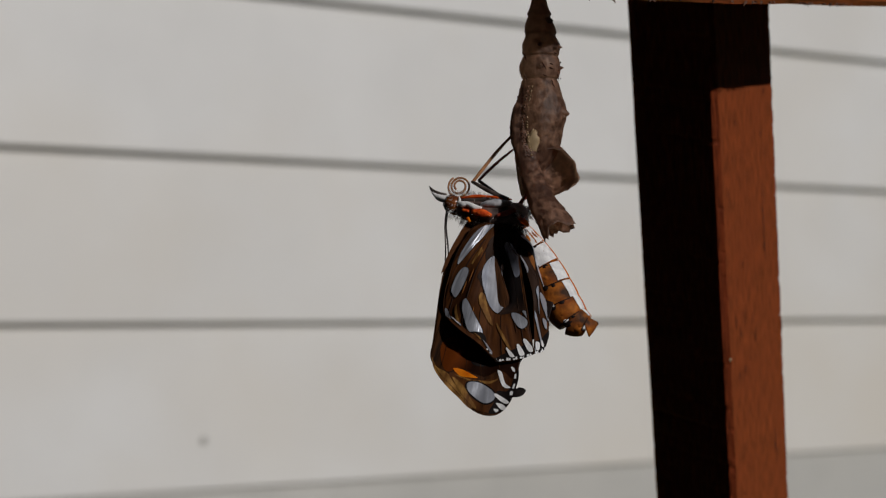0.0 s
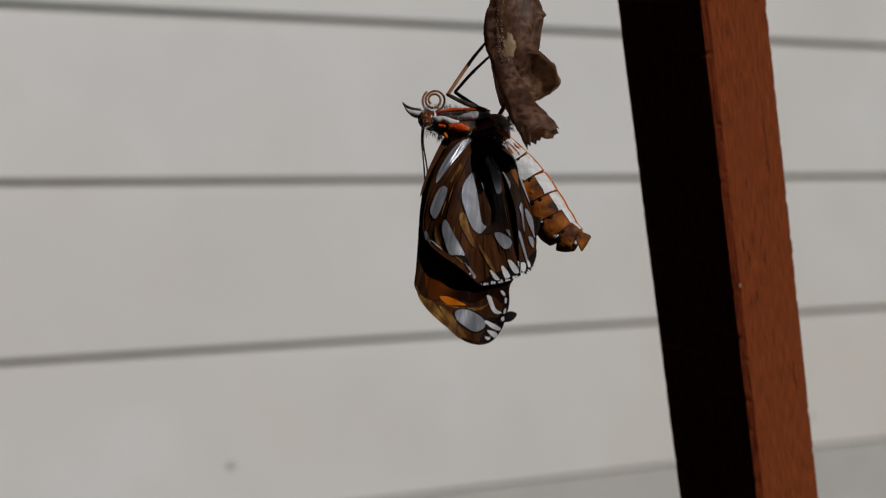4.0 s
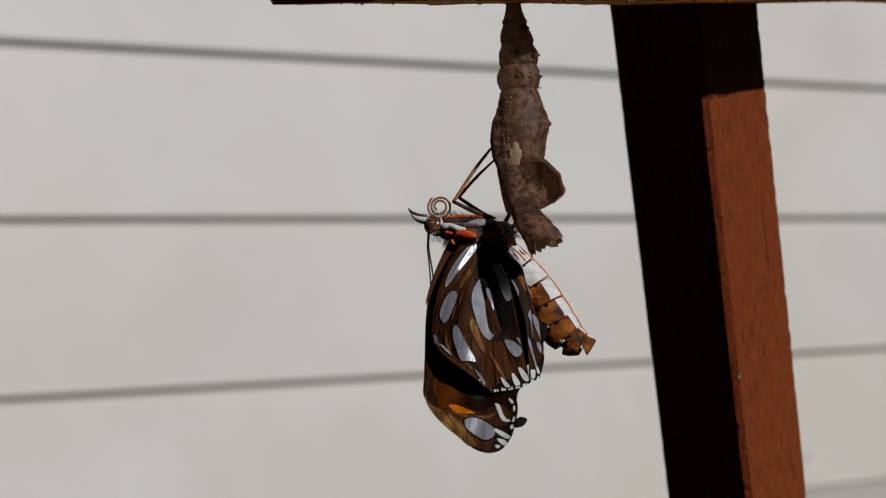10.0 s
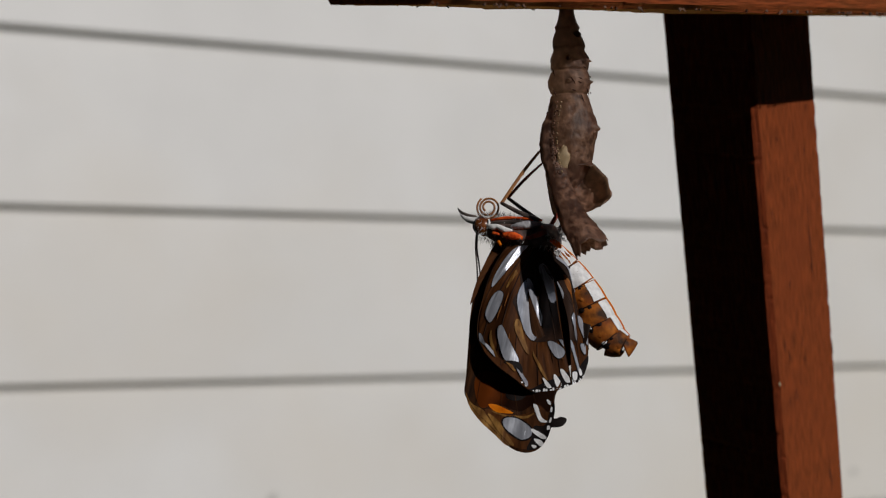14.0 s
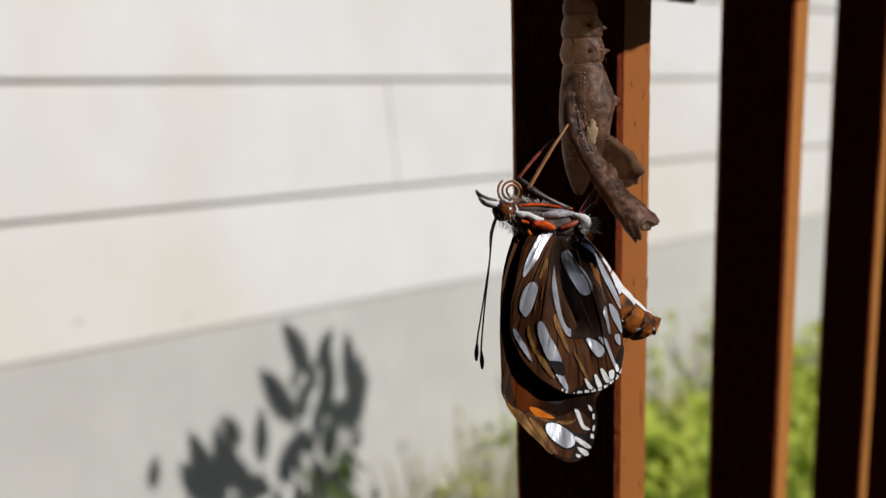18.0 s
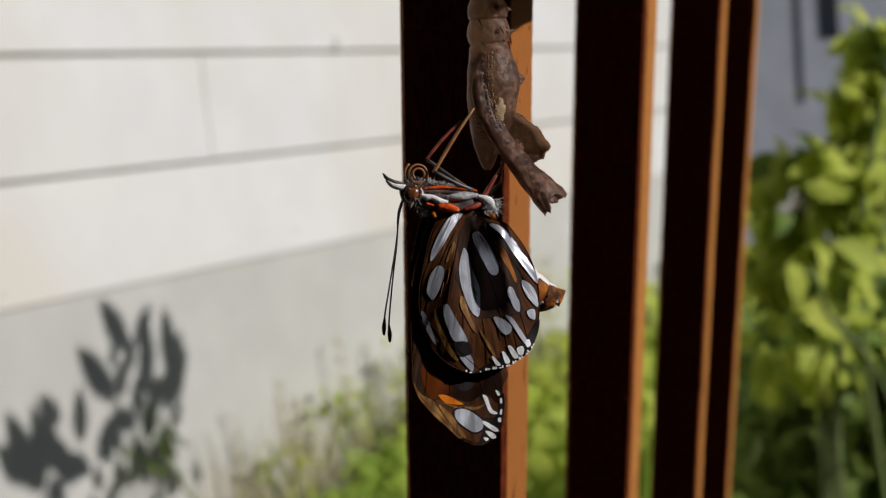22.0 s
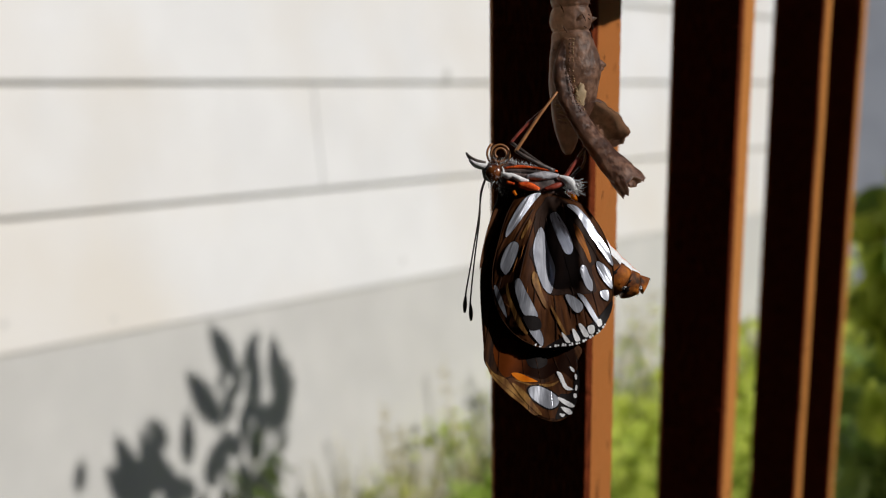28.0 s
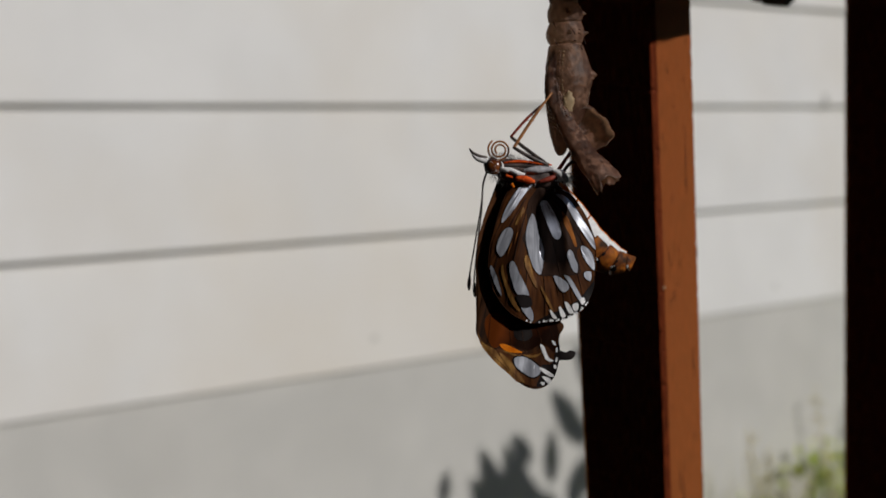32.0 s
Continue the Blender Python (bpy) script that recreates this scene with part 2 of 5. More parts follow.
LEG = mat("amber_leg", (0.26, 0.10, 0.03), (0.42, 0.18, 0.06), 0.45, 800)
LEGDARK = mat("dark_leg", (0.03, 0.022, 0.02), (0.10, 0.075, 0.065), 0.4, 1500)
ABDORANGE = mat("orange_abdomen_scales", (0.24, 0.06, 0.010), (0.46, 0.145, 0.020), 0.6, 900, 0.6, second=(0.03, 0.018, 0.012), amount=0.95, scale2=520, lift=0.0002, spec=0.1)

# ---- helpers ----


def obj(name, bm, material, parent=None, label="", smooth=False):
    me = bpy.data.meshes.new(name)
    bm.to_mesh(me)
    bm.free()
    me.materials.append(material)
    if smooth:
        me.polygons.foreach_set("use_smooth", [True] * len(me.polygons))
    ob = new(name, me)
    if parent:
        ob.parent = parent
    if label:
        ob["label"] = label
    return ob


def part(name, bm, material, parent, label="", smooth=True):
    return obj(name, bm, material, parent, label, smooth)


def box(x0, x1, y0, y1, z0, z1, bevel=0.0, cuts=0, rough=0.0, seed=0):
    bm = bmesh.new()
    bmesh.ops.create_cube(bm, size=1)
    for v in bm.verts:
        v.co = ((x0 + x1) / 2 + v.co.x * (x1 - x0), (y0 + y1) / 2 + v.co.y * (y1 - y0), (z0 + z1) / 2 + v.co.z * (z1 - z0))
    if bevel:
        bmesh.ops.bevel(bm, geom=bm.edges[:], offset=bevel, segments=2, profile=0.5, affect="EDGES")
    return bm


def smooth_loop(pts, n):
    """A closed Catmull-Rom curve through the points, n steps between two of them."""
    out, k = [], len(pts)
    for i in range(k):
        p0, p1, p2, p3 = (np.array(pts[(i + j) % k], float) for j in (-1, 0, 1, 2))
        for s in range(n):
            t = s / n
            out.append(0.5 * (2 * p1 + (p2 - p0) * t + (2 * p0 - 5 * p1 + 4 * p2 - p3) * t * t + (3 * p1 - p0 - 3 * p2 + p3) * t ** 3))
    return out


def smooth_line(pts, n):
    """An open Catmull-Rom curve through the points."""
    pts = [np.array(p, float) for p in pts]
    full = [2 * pts[0] - pts[1]] + pts + [2 * pts[-1] - pts[-2]]
    out = []
    for i in range(1, len(full) - 2):
        p0, p1, p2, p3 = full[i - 1:i + 3]
        for s in range(n):
            t = s / n
            out.append(0.5 * (2 * p1 + (p2 - p0) * t + (2 * p0 - 5 * p1 + 4 * p2 - p3) * t * t + (3 * p1 - p0 - 3 * p2 + p3) * t ** 3))
    return out + [pts[-1]]


def tube(bm, pts, radii, sides=8, squash=1.0, caps=True):
    """Sweeps a ring along the points; radii: one for each point."""
    pts = [Vector(p) for p in pts]
    rings, side = [], None
    for i, p in enumerate(pts):
        d = (pts[min(i + 1, len(pts) - 1)] - pts[max(i - 1, 0)]).normalized()
        if side is None:
            side = d.orthogonal().normalized()
        side = (side - d * side.dot(d)).normalized()
        up = d.cross(side)
        r = float(radii[i] if hasattr(radii, "__len__") else radii)
        rings.append([bm.verts.new(p + r * (math.cos(a) * side + squash * math.sin(a) * up)) for a in (2 * math.pi * k / sides for k in range(sides))])
    for a, b in zip(rings, rings[1:]):
        for k in range(sides):
            bm.faces.new((a[k], a[(k + 1) % sides], b[(k + 1) % sides], b[k]))
    if caps:
        bm.faces.new(rings[0][::-1])
        bm.faces.new(rings[-1])
    return bm


def blob(c, r, turn=None, seg=16, wobble=0.0, freq=1.0):
    """An ellipsoid with an uneven skin."""
    bm = bmesh.new()
    bmesh.ops.create_uvsphere(bm, u_segments=seg, v_segments=seg // 2 + 2, radius=1)
    for v in bm.verts:
        k = 1 + wobble * noise.noise(v.co * freq * 2 + Vector(c) * 900)
        p = Vector((v.co.x * r[0], v.co.y * r[1], v.co.z * r[2])) * k
        v.co = (turn @ p if turn else p) + Vector(c)
    return bm

# ---- the house: lapped siding over a painted concrete footing ----
UP = 0.85            # height of the chrysalis' top over the ground
WALL, COURSE, LAP0 = 1.3793, 0.157, UP - 0.2415
X0, X1 = 0.18, 4.62
wall = tagged(new("wall_house"), "white painted lap siding wall of the house", "wall", kind="structure")
foot = box(X0, X1, WALL - 0.0016, WALL + 0.16, -0.2, LAP0 + 0.0005)
tagged(obj("wall_foundation", foot, CONCRETE), "painted grey concrete footing below the siding", "wall", kind="structure")
back = box(X0, X1 - 0.01, WALL + 0.02, WALL + 0.16, LAP0 + 0.02, 2.75)
part("sheathing", back, SIDING, wall, smooth=False)


def board(x0, x1, z):
    """One lapped board: its lower edge stands proud of the board below."""
    bm = bmesh.new()
    prof = [(0.0, 0.0), (-0.0056, 0.0005), (-0.0062, 0.0014), (0.0045, COURSE + 0.012), (0.014, COURSE + 0.012), (0.014, 0.0)]
    rows = [[bm.verts.new((x, WALL + y, z + h)) for y, h in prof] for x in (x0, x1)]
    for k in range(6):
        bm.faces.new((rows[0][k], rows[1][k], rows[1][(k + 1) % 6], rows[0][(k + 1) % 6]))
    bm.faces.new(rows[0][::-1])
    bm.faces.new(rows[1])
    bmesh.ops.recalc_face_normals(bm, faces=bm.faces[:])
    return bm


JOINTS = {0: (3.95,), 1: (2.08,), 2: (4.2,), 3: (3.7,), 4: (2.6,)}
for course in range(14):
    cutsx = [X0, *JOINTS.get(course, (0.9 + (course * 0.77) % 1.4, 3.3)), X1]
    for a, b in zip(cutsx, cutsx[1:]):
        part("board", board(a + 0.0012, b - 0.0012, LAP0 + course * COURSE), SIDING, wall, smooth=False)
part("corner_trim", box(X1, X1 + 0.022, WALL - 0.02, WALL + 0.1, LAP0, 2.75, 0.003), SIDING, wall, smooth=False)

for x, z in ((0.648, -0.194), (1.39, -0.206), (1.583, -0.222), (2.3, -0.21), (3.1, -0.205)):
    part("nail_head", blob((x, WALL - 0.0048, z + UP), (0.004, 0.0014, 0.004), seg=10, wobble=0.2), CONCRETE, wall, "sunken painted nail head")
part("chipped_notch", box(2.470, 2.484, WALL - 0.0085, WALL, UP + 0.0705, UP + 0.092, 0.001), CONCRETE, wall, "small chipped notch")

# ---- ground ----
bm = bmesh.new()
bmesh.ops.create_grid(bm, x_segments=60, y_segments=60, size=1)
for v in bm.verts:
    v.co = (v.co.x * abs(v.co.x) ** 1.5 * 60 + 1.5, v.co.y * abs(v.co.y) ** 1.5 * 60, 0)
    v.co.z = 0.03 * noise.noise(v.co * 1.3) - 0.02
tagged(obj("ground", bm, SOIL, smooth=True), "dry soil with thatch and patches of green", "ground", kind="structure")

# ---- unseen dark walls beside and behind, added to keep light off the slats ----
tagged(obj("wall_block_side", box(-0.95, -0.85, -4.0, 1.5, -0.1, 6.5), LIGHTBLOCK), "plain tall dark wall, unseen, added to block sky light", "fence", kind="structure")
tagged(obj("wall_block_back", box(-0.95, 6.0, -4.1, -4.0, -0.1, 2.72), LIGHTBLOCK), "plain dark wall behind, unseen, added to shade the ground", "fence", kind="structure")

tagged(obj("wall_block_return", box(-0.85, X0, WALL + 0.06, WALL + 0.16, -0.1, 3.0), LIGHTBLOCK), "plain dark wall by the siding's end, unseen, added to block sky", "fence", kind="structure")

# ---- neighbouring house, in shade ----
nb = tagged(new("neighbour_house"), "blue-grey painted house wall in shade with a narrow window", "house")
part("wall", box(9.0, 9.2, -2.0, 6.0, -0.1, 3.2), BLUEWALL, nb, smooth=False)
part("wall", box(8.994, 9.0, 2.268, 2.292, 0.68, 3.2), DARKGLASS, nb, "dark vertical joint", smooth=False)
win = part("window", box(8.992, 9.0, 2.07, 2.165, 1.0, 2.4, 0.001), DARKGLASS, nb, "narrow dark window", smooth=False)
part("frame", box(8.990, 9.0, 2.04, 2.07, 0.97, 2.45), BLUEWALL, win, smooth=False)

nb.matrix_world = Matrix.Translation((9.0, 2.29, 0)) @ pose(0, 0, 0, 0, 0, 30) @ Matrix.Translation((-9.0, -2.29, 0))

# ---- leaning slatted frame ----
RAX, NAX, UAX = Vector((0.9504, 0.1554, 0.2696)), Vector((-0.1963, 0.9716, 0.1321)), Vector((-0.2414, -0.1785, 0.9539))
LEAN = Matrix((RAX, NAX, UAX)).transposed().to_4x4()
rack = tagged(new("slatted_frame"), "leaning slatted wooden frame stained red-brown, weathered and frayed", "frame")
rack.matrix_world = Matrix.Translation((0, 0, UP)) @ LEAN


def timber(x0, x1, y0, y1, z0, z1, along, seed):
    """A sawn stick: long faces slightly wavy, corners worn."""
    bm = bmesh.new()
    n = 460
    sx, sy, sz = x1 - x0, y1 - y0, z1 - z0
    c = 0.0007
    ring = [(c, 0), (1 - c, 0), (1, c), (1, 1 - c), (1 - c, 1), (c, 1), (0, 1 - c), (0, c)]
    rows = []
    for i in range(n + 1):
        f = i / n
        # rows lie close together at the end near the butterfly
        f = 1 - (0.25 * f + 0.75 * f ** 5) if along == "z" else 0.4 * f + 0.6 * f ** 3
        row = []
        for k in range(8):
            if along == "z":
                a, b, s = sx, sy, z0 + f * sz
            else:
                a, b, s = sy, sz, x0 + f * sx
            e = 0.0007
            cu = [(e, 0), (a - e, 0), (a, e), (a, b - e), (a - e, b), (e, b), (0, b - e), (0, e)][k]
            j = 0.00008 * noise.noise(Vector((s * 260, k * 3.1 + seed, seed))) + 0.00035 * noise.noise(Vector((s * 45, k // 2 * 2.3, seed)))
            chip = 0.0006 * min(0.0, noise.noise(Vector((s * 900, k * 5.3, seed))) + 0.18) * (1 if cu[0] > 0.5 * a else -1)
            p = (x0 + cu[0] + j + chip, y0 + cu[1] + 0.4 * j, s) if along == "z" else (s, y0 + cu[0] + j, z0 + cu[1] + j + 0.5 * chip)
            row.append(bm.verts.new(p))
        rows.append(row)
    for a, b in zip(rows, rows[1:]):
        for k in range(8):
            bm.faces.new((a[k], a[(k + 1) % 8], b[(k + 1) % 8], b[k]))
    bm.faces.new(rows[0])
    bm.faces.new(rows[-1])
    bmesh.ops.recalc_face_normals(bm, faces=bm.faces[:])
    return bm


SLOPE = Matrix.Translation((-0.0294, 0, 0.0055)) @ pose(0, 0, 0, 0, 10.2, 0)   # the rail does not run square to the slats
rail = part("rail", timber(0, 0.56, -0.0102, 0.0066, 0, 0.024, "x", 5), RAILWOOD, rack, "sloping rail with a frayed lower edge", smooth=False)
rail.matrix_local = SLOPE
slats = []
for i, (x, w, d, turn) in enumerate(((0.0419, 0.0132, 0.0161, -3.2), (0.1763, 0.0160, 0.0154, 0), (0.3350, 0.0145, 0.0154, 0), (0.4575, 0.0145, 0.0154, 0))):
    slat = part("slat", timber(0, w, 0, d, -0.99 - 0.25 * x, 0.026, "z", 11 + i), WOOD, rack, smooth=False)
    slat.matrix_local = pose(x, 0.0070, 0, 0, 0, turn)
    slats.append((slat, w))
low_rail = part("bottom_rail", timber(0, 0.62, -0.0102, 0.0066, 0, 0.03, "x", 7), RAILWOOD, rack, smooth=False)
low_rail.matrix_local = Matrix.Translation((0, 0, -0.80)) @ SLOPE
# frayed fibres on the rail's sawn lower edge
bm = bmesh.new()
rnd = random.Random(3)
for i in range(330):
    x = 0.25 * rnd.random() ** 1.2
    if noise.noise(Vector((x * 160, 0, 4))) < -0.05:
        continue
    y = rnd.choice((-0.0101, -0.0101, rnd.uniform(-0.01, 0.006)))
    ln = rnd.uniform(0.0001, 0.0004) * (1.6 if rnd.random() < 0.06 else 1)
    p = Vector((x, y, 0.0002))
    q = p + Vector((rnd.uniform(-1, 1) * ln * 1.4, rnd.uniform(-0.5, 0.3) * ln, -ln))
    tube(bm, [p, (p + q) / 2 + Vector((rnd.uniform(-1, 1), rnd.uniform(-1, 1), 0)) * 0.0001, q], [0.00022, 0.00012, 0.00003], 4)
tagged(part("frayed_fibre", bm, FIBRE, rail, "dark frayed wood fibres", smooth=False), kind="stuff")

# cracks in the grain of the slats' sunny faces, and a resin speck
rnd = random.Random(14)
for (slat, w), n in zip(slats, (64, 46, 24)):
    for i in range(n):
        x, z, ln = rnd.uniform(0.08, 0.95) * w, -rnd.uniform(0.0, 0.24), rnd.uniform(0.0006, 0.0022) * (7 if i % 7 == 0 else 1)
        drift = rnd.uniform(-0.02, 0.02)
        line = [(x + drift * ln * k / 9 + 0.00035 * noise.noise(Vector((z * 90 + ln * k * 60, i * 3.7, 1.0))), -0.00002, z - ln * k / 9) for k in range(10)]
        thick = 0.00006 + 0.00004 * (i % 7 == 0)
        part("crack", tube(bmesh.new(), line, [thick * (0.15 + 0.85 * math.sin(math.pi * k / 9) * (0.5 + 0.5 * math.cos(k * 2.3 + i) ** 2)) for k in range(10)], 5), CRACKSHADE, slat, smooth=False)
part("knot", blob((0.0427, 0.00705, -0.0597), (0.00018, 0.00012, 0.0004), seg=10, wobble=0.3), STRAW, rack, "pale resin speck")
# a torn strip of wood behind the rail, fixed to the second slat
bm = bmesh.new()
rows = []
for i in range(70):
    x = 0.1516 + 0.0594 * i / 69
    high = -0.0072 + 0.25 * (x - 0.1516)
    low_edge = -0.0096 - 0.0010 * math.exp(-((x - 0.159) / 0.002) ** 2) + 0.0014 * min(1.0, max(0.0, (x - 0.162) / 0.004)) + 0.0004 * noise.noise(Vector((x * 700, 3.0, 0))) + 0.0003 * noise.noise(Vector((x * 2100, 7.0, 0)))
    rows.append([bm.verts.new((x + 0.0012 * noise.noise(Vector((k * 1.7, 4.0, 2.0))) * (i == 0), y, z)) for k, (y, z) in enumerate(((0.0165, high), (0.0165, low_edge), (0.0210, low_edge + 0.0002), (0.0210, high)))])
for p, q in zip(rows, rows[1:]):
    for k in range(4):
        bm.faces.new((p[k], p[(k + 1) % 4], q[(k + 1) % 4], q[k]))
bm.faces.new(rows[0][::-1])
bm.faces.new(rows[-1])
bmesh.ops.recalc_face_normals(bm, faces=bm.faces[:])
# the dark crack colour stands in for the shade on this strip
part("splinter", bm, CRACKSHADE, rail, "ragged torn strip of wood", smooth=False)

# ---- the empty chrysalis ----
TOP = Vector((0, 0, UP))


def loft(bm, stations, sides=28, seed=0.0, wob=0.06, open_end=False):
    """A skin through ring stations (x, y, z, across R, across A, turn) in millimetres, wrinkled."""
    rows = []
    keys = smooth_line(stations, 6)
    for i, (x, y, z, ra, rb, tw) in enumerate(keys):
        row = []
        for k in range(sides):
            a = 2 * math.pi * k / sides
            w = 1 + wob * noise.noise(Vector((math.cos(a) * 2, math.sin(a) * 2, z * 0.55 + seed))) + 0.6 * wob * noise.noise(Vector((math.cos(a) * 7, math.sin(a) * 7, z * 1.6 + seed)))
            row.append(bm.verts.new(Vector((x + ra * w * math.cos(a + tw), y + rb * w * math.sin(a + tw), z)) * 0.001))
        rows.append(row)
    for a, b in zip(rows, rows[1:]):
        for k in range(sides):
            bm.faces.new((a[k], a[(k + 1) % sides], b[(k + 1) % sides], b[k]))
    bm.faces.new(rows[0][::-1])
    if not open_end:
        bm.faces.new(rows[-1])
    bmesh.ops.recalc_face_normals(bm, faces=bm.faces[:])
    return bm


shell = tagged(new("chrysalis"), "empty split brown butterfly chrysalis hanging under the rail", "chrysalis")
# its own axes: x across the view, y away from it, millimetres
ACROSS, AWAY = Vector((0.645, -0.764, 0)), Vector((0.764, 0.645, 0))
shell.matrix_world = Matrix.Translation(TOP) @ Matrix((ACROSS, AWAY, (0, 0, 1))).transposed().to_4x4()


def ringed(z, x, y, r, dip=0.08):
    """Two segments meeting in a pinched ring."""
    return [(x, y, z + 0.34, r, r, 0), (x, y, z + 0.10, r - dip * 0.8, r - dip * 0.8, 0), (x, y, z - 0.06, r - dip, r - dip, 0), (x, y, z - 0.34, r, r, 0)]


bm = bmesh.new()
loft(bm, [(-0.42, 2.1, 0.9, 0.85, 0.85, 0), (-0.42, 2.1, 0.0, 0.9, 0.9, 0), (-0.42, 2.1, -1.0, 1.15, 1.15, 0), *ringed(-1.9, -0.38, 2.1, 1.42), (-0.3, 2.15, -3.0, 1.75, 1.7, 0),
          *ringed(-4.1, -0.2, 2.15, 1.9), (-0.1, 2.15, -5.3, 2.27, 2.2, 0), *ringed(-6.65, -0.15, 2.15, 2.2, 0.14), (-0.2, 2.15, -8.0, 2.45, 2.35, 0), *ringed(-9.4, -0.2, 2.15, 2.25, 0.18),
          (-0.12, 2.15, -10.8, 2.5, 2.4, 0), (0.0, 2.1, -12.6, 2.95, 2.75, 0), (-0.05, 2.0, -14.1, 3.05, 2.9, 0), (-0.3, 2.0, -16.0, 2.85, 2.75, 0), (-0.45, 2.0, -17.8, 2.6, 2.4, 0),
          (-0.9, 2.0, -19.6, 2.0, 1.9, 0), (-1.25, 1.8, -21.4, 1.35, 1.3, 0), (-1.45, 1.5, -23.0, 0.75, 0.8, 0), (-1.5, 1.4, -23.6, 0.3, 0.3, 0)], sides=44, seed=1.0, wob=0.045)
body = part("body", bm, SHELL, shell)


def horn(c, aim, length, r):
    """A blunt thorn of the skin, its root sunk in."""
    p, d = Vector(c), Vector(aim).normalized()
    line = [p - d * 0.6, p, p + d * length * 0.5 + Vector((0, 0, 0.05)), p + d * length + Vector((0, 0, 0.02))]
    part("horn", tube(bmesh.new(), [q * 0.001 for q in smooth_line(line, 3)], [k * 0.001 for k in (r * 1.5, r * 1.45, r * 1.3, r * 1.15, r, r * 0.85, r * 0.7, r * 0.5, r * 0.35, r * 0.15)], 10), SHELL, shell)


horn((1.95, 1.8, -5.6), (1, -0.25, -0.25), 0.65, 0.32)
horn((2.05, 1.7, -8.2), (1, -0.25, 0.1), 0.75, 0.34)
horn((2.6, 1.6, -13.5), (1, -0.25, -0.1), 1.0, 0.75)
horn((2.55, 1.3, -14.0), (1, -0.4, 0.0), 0.7, 0.5)
horn((1.3, 1.1, -2.6), (1, -0.4, -0.2), 0.3, 0.25)
horn((-2.4, 1.3, -11.6), (-1, -0.6, 0.1), 0.35, 0.3)
horn((0.3, -0.2, -5.4), (0.2, -1, 0), 0.3, 0.22)
horn((0.4, -0.25, -8.0), (0.2, -1, 0), 0.3, 0.22)


def husk(pts, radii, squash, side, sides=22, torn=0.6, seed=0.0, steps=7):
    """A dry, open, thin-walled sleeve with a torn end; points in millimetres."""
    bm = bmesh.new()
    line = smooth_line(pts, steps)
    rr = smooth_line([(r, 0, 0) for r in radii], steps)
    rings, s = [], Vector(side)
    for i, p in enumerate(line):
        p = Vector(p)
        d = (Vector(line[min(i + 1, len(line) - 1)]) - Vector(line[max(i - 1, 0)])).normalized()
        s = (s - d * s.dot(d)).normalized()
        up = d.cross(s)
        row = []
        for k in range(sides):
            a = 2 * math.pi * k / sides
            wob = 0.09 * noise.noise(Vector((math.cos(a) * 2, math.sin(a) * 2, i * 0.3 + seed))) + 0.07 * noise.noise(Vector((math.cos(a) * 6, math.sin(a) * 6, i * 0.5 + seed)))
            r = float(rr[i][0]) * (1 + wob)
            late = max(0, (i - len(line) * 0.8) / (len(line) * 0.2))
            e = torn * late * (noise.noise(Vector((math.cos(a) * 2.2, math.sin(a) * 2.2, seed + 9))) + 0.45 * noise.noise(Vector((math.cos(a) * 9, math.sin(a) * 9, seed + 5))))
            row.append(bm.verts.new((p + d * e + r * (math.cos(a) * s + squash * math.sin(a) * up)) * 0.001))
        rings.append(row)
    for a, b in zip(rings, rings[1:]):
        for k in range(sides):
            bm.faces.new((a[k], a[(k + 1) % sides], b[(k + 1) % sides], b[k]))
    bmesh.ops.recalc_face_normals(bm, faces=bm.faces[:])
    bmesh.ops.solidify(bm, geom=bm.faces[:], thickness=0.0001)
    return bm


SHEATH = [(-1.1, 0.75, -10.2), (-1.45, 0.55, -12.2), (-1.7, 0.3, -14.6), (-1.5, -0.1, -16.8), (-0.95, -0.75, -18.8), (-0.1, -1.9, -21.0), (1.2, -3.3, -23.4), (2.6, -4.5, -25.5), (3.95, -5.2, -27.4)]
part("wing_case", husk(SHEATH, [0.45, 1.15, 1.55, 1.5, 1.25, 1.3, 1.55, 1.85, 2.15], 0.55, (0.72, 0.25, 0.55), sides=40, torn=1.3, seed=3.4), SHELL, shell, "torn drooping wing case")
# the head case: an angular dry cup, its hollow side towards the wing case
RIM = [(0.1, -0.2, -17.9), (1.3, 0.3, -17.6), (2.6, 0.9, -17.7), (3.7, 0.6, -18.6), (4.7, -0.1, -19.7), (5.25, -0.9, -21.1), (4.9, -1.2, -22.0), (3.9, -1.5, -22.6), (2.9, -1.6, -23.2), (2.0, -1.4, -22.6), (0.9, -0.9, -21.2), (0.1, -0.5, -19.4)]
bm = bmesh.new()
loop = smooth_loop(RIM, 4)
mid = np.mean(np.array(RIM), axis=0)
rows = []
for j, (k, back, up) in enumerate(((1.0, 0.0, 0.0), (1.04, 0.5, 0.1), (1.03, 1.1, 0.2), (0.97, 1.7, 0.3), (0.86, 2.15, 0.4), (0.62, 2.4, 0.45), (0.3, 2.5, 0.5))):
    row = []
    for p in loop:
        q = Vector(mid + (np.array(p) - mid) * k) + Vector((-0.25 * back, back, up))
        tear = 0.35 * noise.noise(Vector(p) * 1.7) if j == 0 else 0.0
        q += Vector((0.22 * noise.noise(q * 0.9), 0.25 * noise.noise(q * 0.8 + Vector((7, 0, 0))) + tear, 0.2 * noise.noise(q * 0.9 + Vector((0, 5, 0))) + tear))
        row.append(bm.verts.new(q * 0.001))
    rows.append(row)
for a, b in zip(rows, rows[1:]):
    for k in range(len(a)):
        bm.faces.new((a[k], a[(k + 1) % len(a)], b[(k + 1) % len(a)], b[k]))
